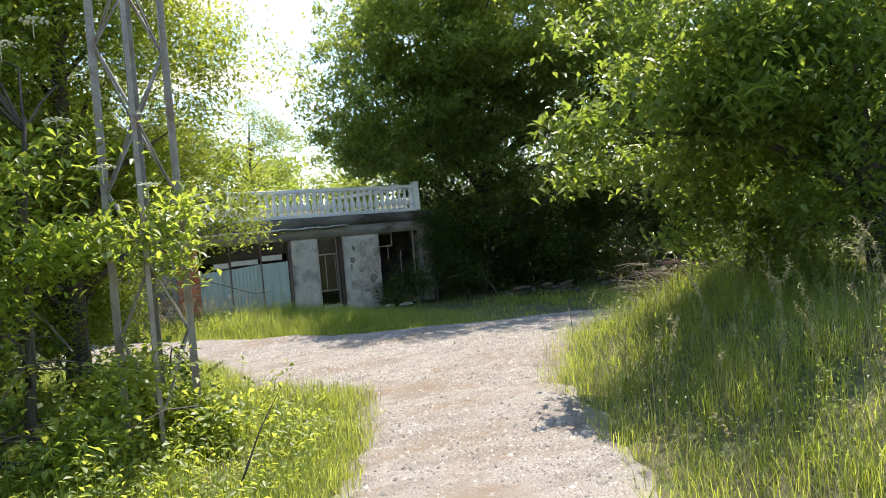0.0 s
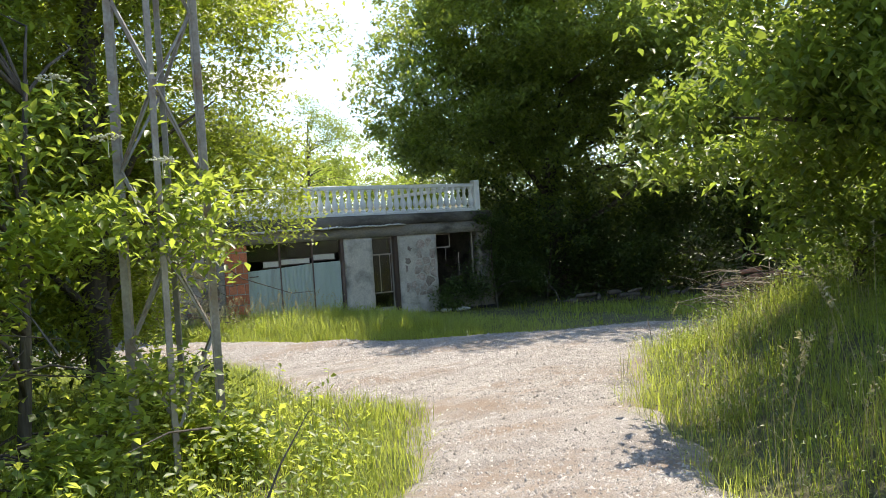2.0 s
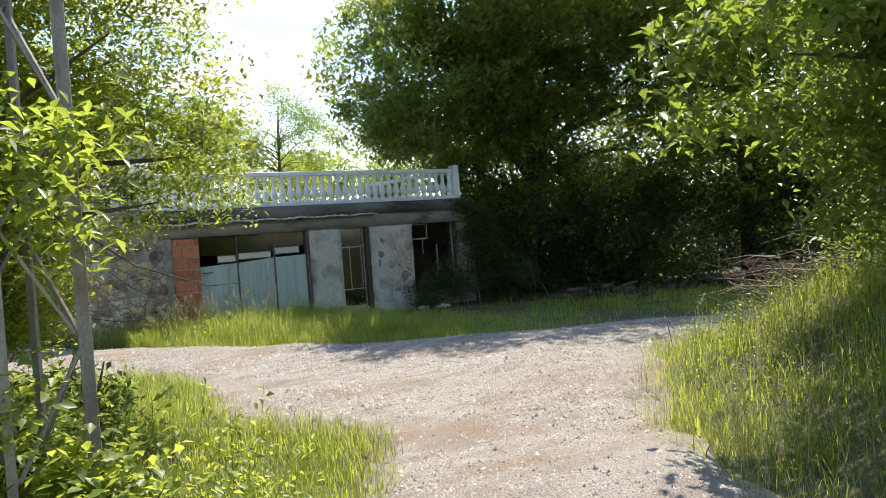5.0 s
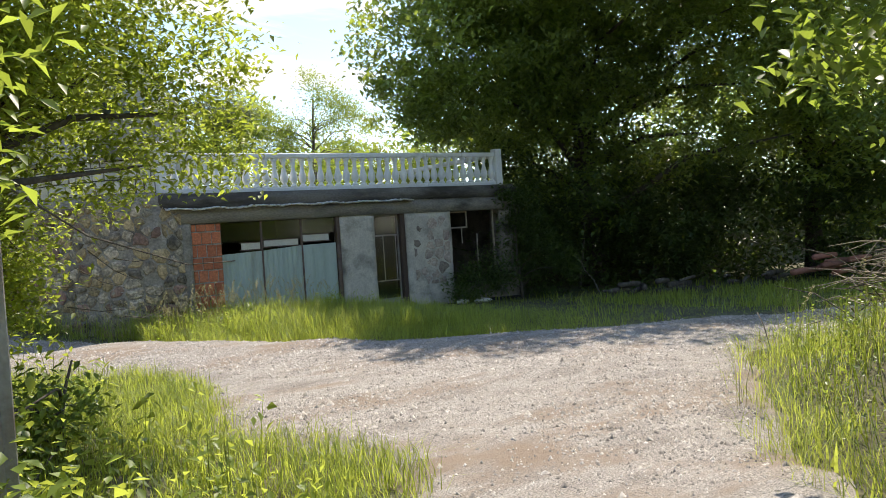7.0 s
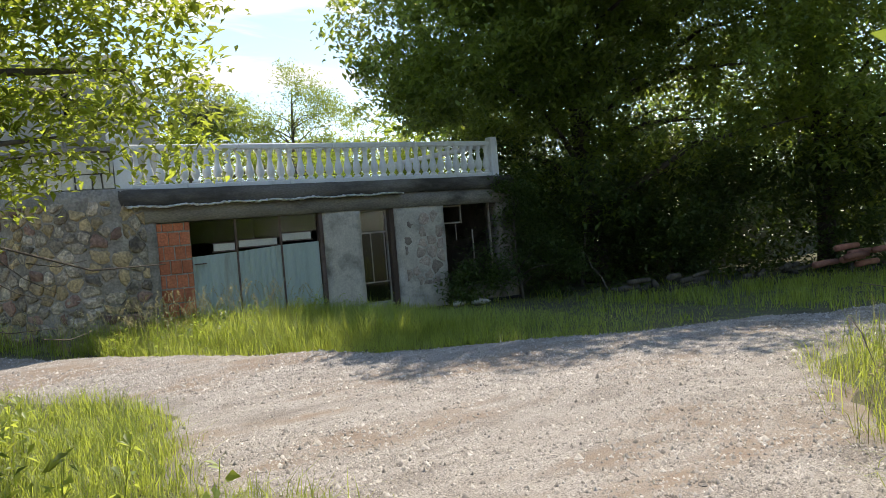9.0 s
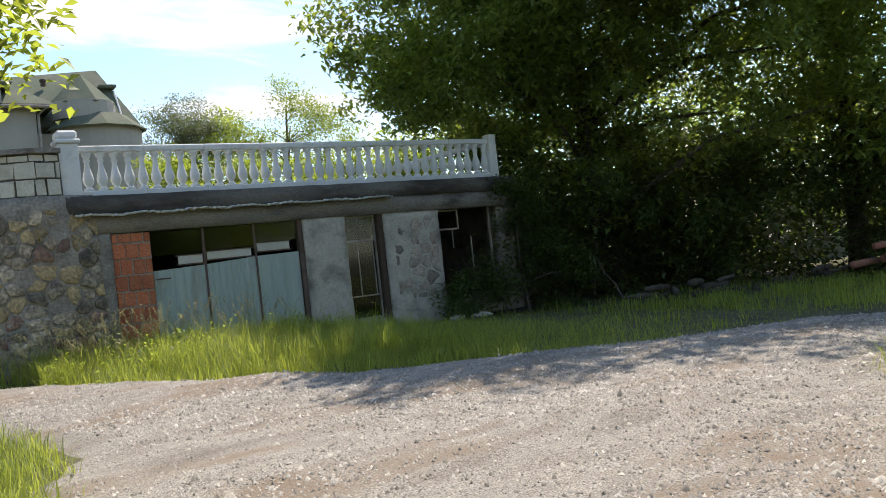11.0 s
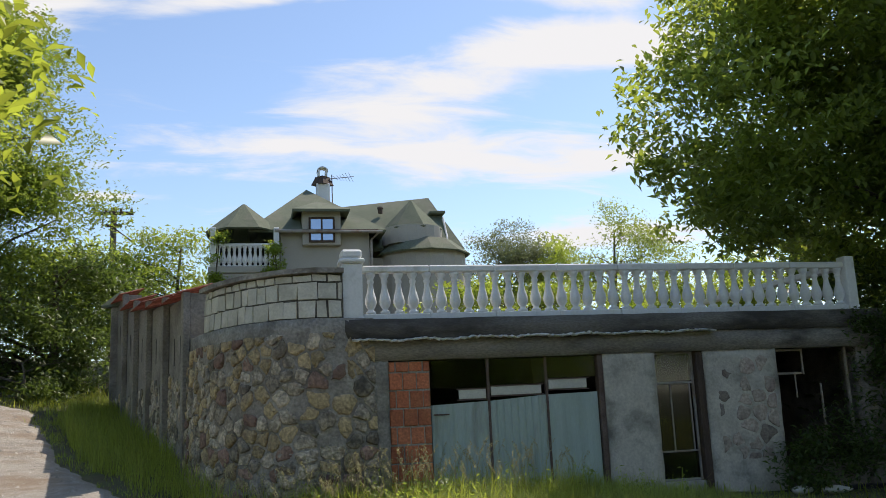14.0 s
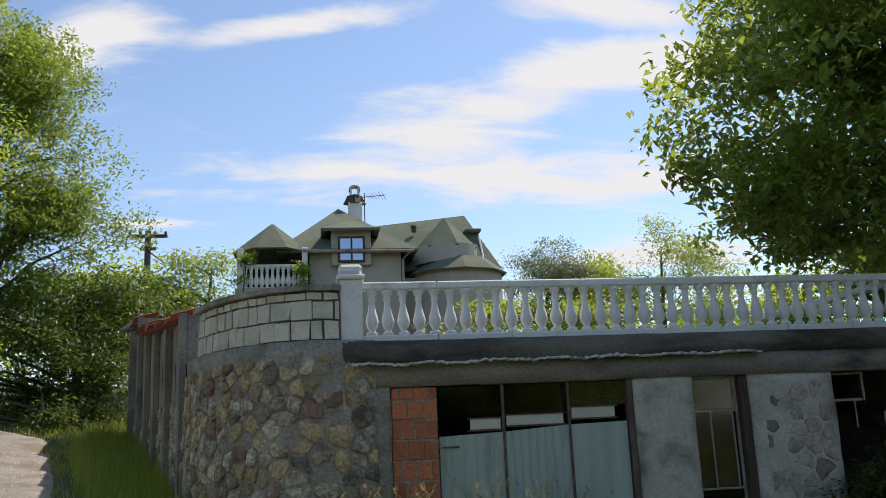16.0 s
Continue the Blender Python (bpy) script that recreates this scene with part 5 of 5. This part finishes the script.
# flower heads of the elder
for p in ((2.3, 7.3, 3.75), (2.05, 7.25, 3.55), (2.75, 7.45, 2.65), (2.4, 7.3, 3.0), (3.1, 7.45, 2.5), (1.8, 7.2, 3.5)):
    bm = bmesh.new()
    for _ in range(46):
        a, r = rng.uniform(0, 6.28), 0.11 * math.sqrt(rng.random())
        q = Vector(p) + Vector((r * math.cos(a), r * math.sin(a), 0.03 - r * 0.25 + rng.normal(0, 0.006)))
        lathe([(0.006, 0), (0.011, 0.006), (0.004, 0.012)], 4, bm, q)
    tube([Vector(p) + Vector((0, 0, -0.12)), Vector(p) + Vector((0, 0, 0.03))], [0.004, 0.003], 4, bm)
    under(elder, part("flower_head", bm, M_flower, None, "flat cream flower head"))

# ---- grass, weeds and loose stones ----
def is_left(x, y):
    return off_road(x, y) & (0.78 * x - 0.62 * y < -0.6) & (x < 6.2)


def is_right(x, y):
    return off_road(x, y) & (0.78 * x - 0.62 * y > -0.4) & (y < 11.4) & ((y < 9.9) | (x > 10.5))


def is_front(x, y):
    return off_road(x, y) & (y < FY - 0.03) & (y > 11.2) & (x > 6.9 - 0.0 * y) & (0.5 * (x - 8) + 0.85 * (y - 15) > -0.6)


def is_lane(x, y):
    return off_road(x, y) & (y > 17.0) & (x < 6.9) & ((x - 5.4) + (y - 23.3) * 0.27 < 0.0 + 1.3 * (y < 21.0)) & ~((y > 20.3) & (x > 6.6))


def stuff(ob, label, category="grass"):
    return tagged(ob, label, category, kind="stuff")


p = scatter((-2.5, 1.5), (6.3, 15), 130000, is_left, 0.07)
stuff(grass_mesh("grass", p, 0.22 + 0.08 * wobble(p[:, 0], p[:, 1], 0.5), 0.0065, L_grass, 0.7), "lush grass on the verge beside the track")
p = scatter((0, 2), (6.3, 17), 36000, lambda x, y: is_left(x, y) & (in_road(x, y) > -0.8), 0.05)
stuff(grass_mesh("grass", p, 0.26, 0.005, L_grass, 0.7), "longer grass fringe along the gravel")
p = scatter((1, -2), (20, 11.5), 120000, is_right, 0.08)
stuff(grass_mesh("grass", p, 0.33 + 0.12 * wobble(p[:, 0], p[:, 1], 0.6), 0.0055, L_grass, 0.8), "tall meadow grass on the bank")
p = scatter((3, 0), (13, 11.5), 3500, is_right, 0.1)
stuff(grass_mesh("grass", p, 0.6, 0.0045, L_drygrass, 0.5), "dry straw-coloured grass stems on the bank")
p = scatter((6.2, 12.5), (18.5, FY), 130000, is_front, 0.09)
p = p[rng.random(len(p)) < 1.0 - 0.82 * smooth_step(10.6, 12.6, p[:, 0] + 0.25 * wobble(p[:, 0], p[:, 1], 0.5))]
tall = (0.42 * smooth_step(14.0, 9.5, p[:, 0]) + 0.08) * (1 + 0.3 * wobble(p[:, 0], p[:, 1], 0.45) + 0.25 * wobble(p[:, 0], p[:, 1], 0.16, 2.0)) * (0.5 + 0.5 * smooth_step(0.0, 1.2, -in_road(p[:, 0], p[:, 1])))
stuff(grass_mesh("grass", p, tall, 0.0065, L_grass, 0.85), "long grass in front of the garage")
p = scatter((15, 9), (34, 20), 26000, lambda x, y: off_road(x, y) & (line_gap(x, y, LANE) < 6.5), 0.12)
stuff(grass_mesh("grass", p, 0.28, 0.014, L_grass, 0.45), "shaded grass along the lane")
p = scatter((-7, 16), (7, 36), 60000, lambda x, y: is_lane(x, y) & (in_road(x, y) < -0.12), 0.1)
stuff(grass_mesh("grass", p, 0.12 + 0.2 * smooth_step(0.1, 1.0, -in_road(p[:, 0], p[:, 1])), 0.010, L_grass, 0.6), "grass on both sides of the rising lane")
p = scatter((2.0, 19.5), (6.9, 32.0), 22000, lambda x, y: is_lane(x, y) & (in_road(x, y) < -0.5), 0.1)
stuff(grass_mesh("grass", p, 0.5, 0.010, L_grass, 0.45), "tall shaded grass along the foot of the wall")
p = scatter((-10, -8), (26, 36), 18000, lambda x, y: off_road(x, y) & ((y < FY) | (y > 24.7)) , 0.2)
stuff(grass_mesh("grass", p, 0.22, 0.02, L_grass, 0.4), "rough grass on the open ground")


def weeds(n, lo, hi, keep, h, leaf, mat, label):
    """Upright weeds: opposite leaves up a thin stem, joined."""
    roots = scatter(lo, hi, n, keep)
    pts = []
    stems = bmesh.new()
    for r in roots:
        hh = h * rng.uniform(0.5, 1.2)
        lx, ly = rng.normal(0, 0.12, 2) * hh
        k = int(6 + hh * 14)
        t = np.linspace(0.15, 1, k)
        a = rng.uniform(0, 6.28) + np.arange(k) * 1.9
        rad = 0.045 + 0.05 * (1 - t)
        pts.append(np.stack([r[0] + lx * t + rad * np.cos(a), r[1] + ly * t + rad * np.sin(a), r[2] + hh * t], 1))
        tube([r, (r[0] + lx, r[1] + ly, r[2] + hh)], [0.004, 0.002], 3, stems)
    stuff(leaf_mesh("weeds", np.concatenate(pts), leaf, mat, 0.3, 0.5), label, "weeds")
    stuff(part("weed_stems", stems, L_nettle), "thin green stems of " + label, "weeds")


weeds(1300, (0.0, 3.2), (5.2, 8.6), lambda x, y: is_left(x, y) & (in_road(x, y) < -0.35), 0.36, 0.06, L_nettle, "low leafy weeds in the sunny verge")
weeds(420, (-1, 3), (5.8, 13), lambda x, y: is_left(x, y) & (in_road(x, y) < -0.7), 0.6, 0.075, L_nettle, "nettles and broad-leaved weeds on the verge")
weeds(2600, (5, 1), (13, 10.5), lambda x, y: is_right(x, y) & (in_road(x, y) < -0.35), 0.45, 0.034, L_shrub, "leafy weeds among the bank grass")
weeds(150, (6.8, 17.5), (11, FY - 0.1), is_front, 0.5, 0.06, L_elder, "leafy weeds before the gate")


def seed_heads(roots, h, mat_head, label, head=0.035):
    """Bent stalks with feathery heads."""
    stalk, v = bmesh.new(), []
    for r in roots:
        hh = h * rng.uniform(0.75, 1.25)
        a = rng.uniform(0, 6.28)
        dx, dy = 0.22 * hh * math.cos(a), 0.22 * hh * math.sin(a)
        q = [Vector((r[0] + dx * t * t, r[1] + dy * t * t, r[2] + hh * (t - 0.12 * t ** 4))) for t in (0, 0.4, 0.75, 0.9, 1.0)]
        tube(q, [0.003, 0.0025, 0.002, 0.0015, 0.001], 3, stalk)
        for t in np.linspace(0.74, 1.0, 16):
            v.append((r[0] + dx * t * t + rng.normal(0, 0.012), r[1] + dy * t * t + rng.normal(0, 0.012), r[2] + hh * (t - 0.12 * t ** 4)))
    stuff(part("grass_stalks", stalk, L_drygrass), "thin dry stalks of " + label)
    stuff(leaf_mesh("seed_heads", np.array(v), head, mat_head, -0.6, 0.3), label)


seed_heads(scatter((4.6, 1.5), (10, 9.5), 110, is_right), 0.85, L_drygrass, "pale feathery grass heads on the bank")
seed_heads(scatter((6.0, 2.2), (9.0, 5.2), 34, is_right), 1.1, L_drygrass, "tall pale plume grass on the bank", 0.045)
seed_heads(scatter((7.2, 18.6), (10.4, FY - 0.15), 160, is_front), 0.85, L_drygrass, "dry feathery grass heads by the gate")
seed_heads(scatter((5.6, 18.4), (8.2, 20.3), 110, lambda x, y: off_road(x, y) & (y < 20.2)), 0.7, L_drygrass, "dry grass heads under the stone wall")

# loose gravel, joined
def pebbles(name, pts, size, mat, label):
    n = len(pts)
    o = np.array([(1, 0, -0.3), (0.3, 1, -0.3), (-1, 0.2, -0.3), (-0.2, -1, -0.3), (0, 0, 1)], float)
    s = (size * rng.lognormal(0, 0.45, n))[:, None, None] * rng.uniform(0.6, 1.2, (n, 1, 3)) * np.array([1, 1, 0.85])
    a = rng.uniform(0, 6.28, n)
    c, d = np.cos(a)[:, None], np.sin(a)[:, None]
    q = o[None] * s + rng.normal(0, 0.18, (n, 5, 3)) * s
    v = np.stack([q[..., 0] * c - q[..., 1] * d, q[..., 0] * d + q[..., 1] * c, q[..., 2]], 2) + pts[:, None, :]
    f = np.array([(0, 1, 4), (1, 2, 4), (2, 3, 4), (3, 0, 4)])
    f = (np.arange(n)[:, None, None] * 5 + f[None]).reshape(-1, 3)
    return stuff(tri_object(name, v.reshape(-1, 3), f, mat), label, "gravel")


def on_road(lo, hi, n, keep=None):
    x, y = rng.uniform(lo[0], hi[0], n), rng.uniform(lo[1], hi[1], n)
    k = (in_road(x, y) > 0.02) & (wobble(x, y, 0.9, 4.0) + rng.normal(0, 0.5, n) > -0.25)
    x, y = x[k], y[k]
    return np.stack([x, y, road_height(x, y) + 0.002], 1)


pebbles("gravel", on_road((1, 1), (17, 20), 330000), 0.0085, M_pebble, "loose grey and cream gravel on the lane")
pebbles("gravel", on_road((3, 4), (16, 18), 14000), 0.0135, M_pebble, "larger loose stones on the lane")
pebbles("gravel", on_road((-5, 18), (6, 34), 12000), 0.016, M_pebble, "gravel on the rising lane")

ridge = rng.uniform(0, 1, 900)
rx, ry = 8.6 + 2.2 * ridge + rng.normal(0, 0.3, 900), 11.4 - 0.9 * ridge + rng.normal(0, 0.28, 900)
pebbles("gravel", np.stack([rx, ry, road_height(rx, ry) + 0.003], 1), 0.008, M_pebble, "ridge of loose gravel across the fork")

# two pale stones by the pillar
for x, y, w in ((14.0, 19.95, 0.17), (14.45, 19.85, 0.24)):
    bm = bmesh.new()
    bmesh.ops.create_icosphere(bm, subdivisions=2, radius=1)
    for v in bm.verts:
        v.co = Vector((v.co.x * w, v.co.y * w * 0.5, v.co.z * 0.06)) * (1 + 0.25 * 0.5 * noise.noise(v.co * 9 + Vector((y, x, 0))) + 0.25 * noise.noise(v.co * 1.7 + Vector((x, y, 0))))
        v.co += Vector((x, y, float(height(x, y)) + 0.07))
    tagged(part("stone", bm, M_cream, smooth=True), "pale weathered stone lying in the grass", "stone", "stones by the pillar")

# low rubble and cut logs under the trees
def log(a, b, r, mat, label):
    return tagged(part("log", tube([a, Vector(a).lerp(Vector(b), 0.5) + Vector((0, 0, 0.01)), b], [r, r * 0.95, r * 0.9], 9), mat, smooth=True), label, "log", "logs under the trees")


for k in range(40):
    x = 16.8 + k * 0.27 + rng.normal(0, 0.1)
    y = 18.3 - 0.14 * (x - 16) + rng.normal(0, 0.25)
    g = float(height(x, y))
    lay = rng.integers(0, 3)
    r = rng.uniform(0.03, 0.075)
    a = rng.normal(0.3, 0.35)
    ln = rng.uniform(0.5, 1.1)
    log((x - ln / 2 * math.cos(a), y - ln / 2 * math.sin(a), g + 0.05 + lay * 0.12), (x + ln / 2 * math.cos(a), y + ln / 2 * math.sin(a), g + 0.05 + lay * 0.12 + rng.normal(0, 0.05)), r, M_bark, "weathered grey log in a heap under the trees")
for k in range(7):
    x, y = 22.0 + rng.normal(0, 0.5), 15.9 + rng.normal(0, 0.2)
    g = float(height(x, y))
    log((x - 0.5, y, g + 0.3 + 0.12 * k / 2), (x + 0.5, y + 0.1, g + 0.3 + 0.12 * k / 2), 0.07, M_tile, "freshly cut reddish log on the heap")
tagged(part("dead_branch", tube([(16.25, 18.0, 0.0), (16.2, 18.1, 0.28), (15.98, 18.12, 0.5), (15.95, 18.2, 0.72), (15.8, 18.2, 0.85)], [0.016, 0.014, 0.011, 0.007, 0.003], 6), M_bark), "grey dead branch leaning on the heap", "branch")

# dry brush heap on the bank
heap = empty("brush_heap", (11.2, 8.6, 0.6), "heap of dry cut brushwood on the bank", "brush heap")
for k in range(110):
    x, y = 11.5 + rng.normal(0, 0.6), 8.75 + rng.normal(0, 0.3)
    g = float(height(x, y)) + abs(rng.normal(0.38, 0.17))
    a, ln = rng.normal(2.6, 0.9), rng.uniform(0.4, 0.85)
    e = Vector((math.cos(a) * ln, math.sin(a) * ln, rng.normal(0.05, 0.18)))
    under(heap, part("twig", tube([Vector((x, y, g)) - e / 2, Vector((x, y, g + rng.normal(0.07, 0.05))), Vector((x, y, g)) + e / 2], [0.008, 0.006, 0.002], 4), M_twig if k % 2 else M_bark))
tagged(part("fallen_bough", tube([(11.2, 8.62, 1.0), (11.7, 8.55, 1.04), (12.2, 8.5, 1.03), (12.7, 8.42, 1.1)], [0.012, 0.018, 0.021, 0.024], 7), M_twig, smooth=True), "pale bare bough lying across the brush heap", "bough")
# dead twigs in the thicket
for k in range(12):
    x, y = 1.7 + rng.normal(0, 0.9), 7.2 + rng.normal(0, 0.5)
    g = float(height(x, y)) + rng.uniform(0.3, 1.4)
    a, ln = rng.uniform(0, 6.28), rng.uniform(0.4, 0.9)
    e = Vector((math.cos(a) * ln, math.sin(a) * ln, rng.normal(0.3, 0.4)))
    tagged(part("dead_twig", tube([Vector((x, y, g)) - e / 2, Vector((x, y, g + 0.05)), Vector((x, y, g)) + e / 2], [0.009, 0.006, 0.002], 4), M_bark), "bare dead twig caught in the thicket", "twig", "dead twigs")
limb_pts = [(3.55, 8.75, 2.05), (4.2, 8.95, 1.6), (4.7, 9.0, 1.42), (4.95, 9.0, 1.42)]
tagged(part("dead_branch", tube(limb_pts, [0.008, 0.006, 0.004, 0.002], 5), M_bark), "bare drooping branch beside the mast", "branch")

for k in range(14):
    p = Vector((4.2 + rng.normal(0, 0.35), 12.2 + rng.normal(0, 0.5), rng.uniform(0.9, 1.7)))
    e = Vector((rng.uniform(0.2, 0.6), rng.uniform(-0.3, 0.3), rng.normal(-0.1, 0.15)))
    tagged(part("dead_twig", tube([p, p + e * 0.5 + Vector((0, 0, -0.03)), p + e], [0.005, 0.0035, 0.0015], 4), M_bark), "bare dead twig hanging under the acacia", "twig", "dead twigs")
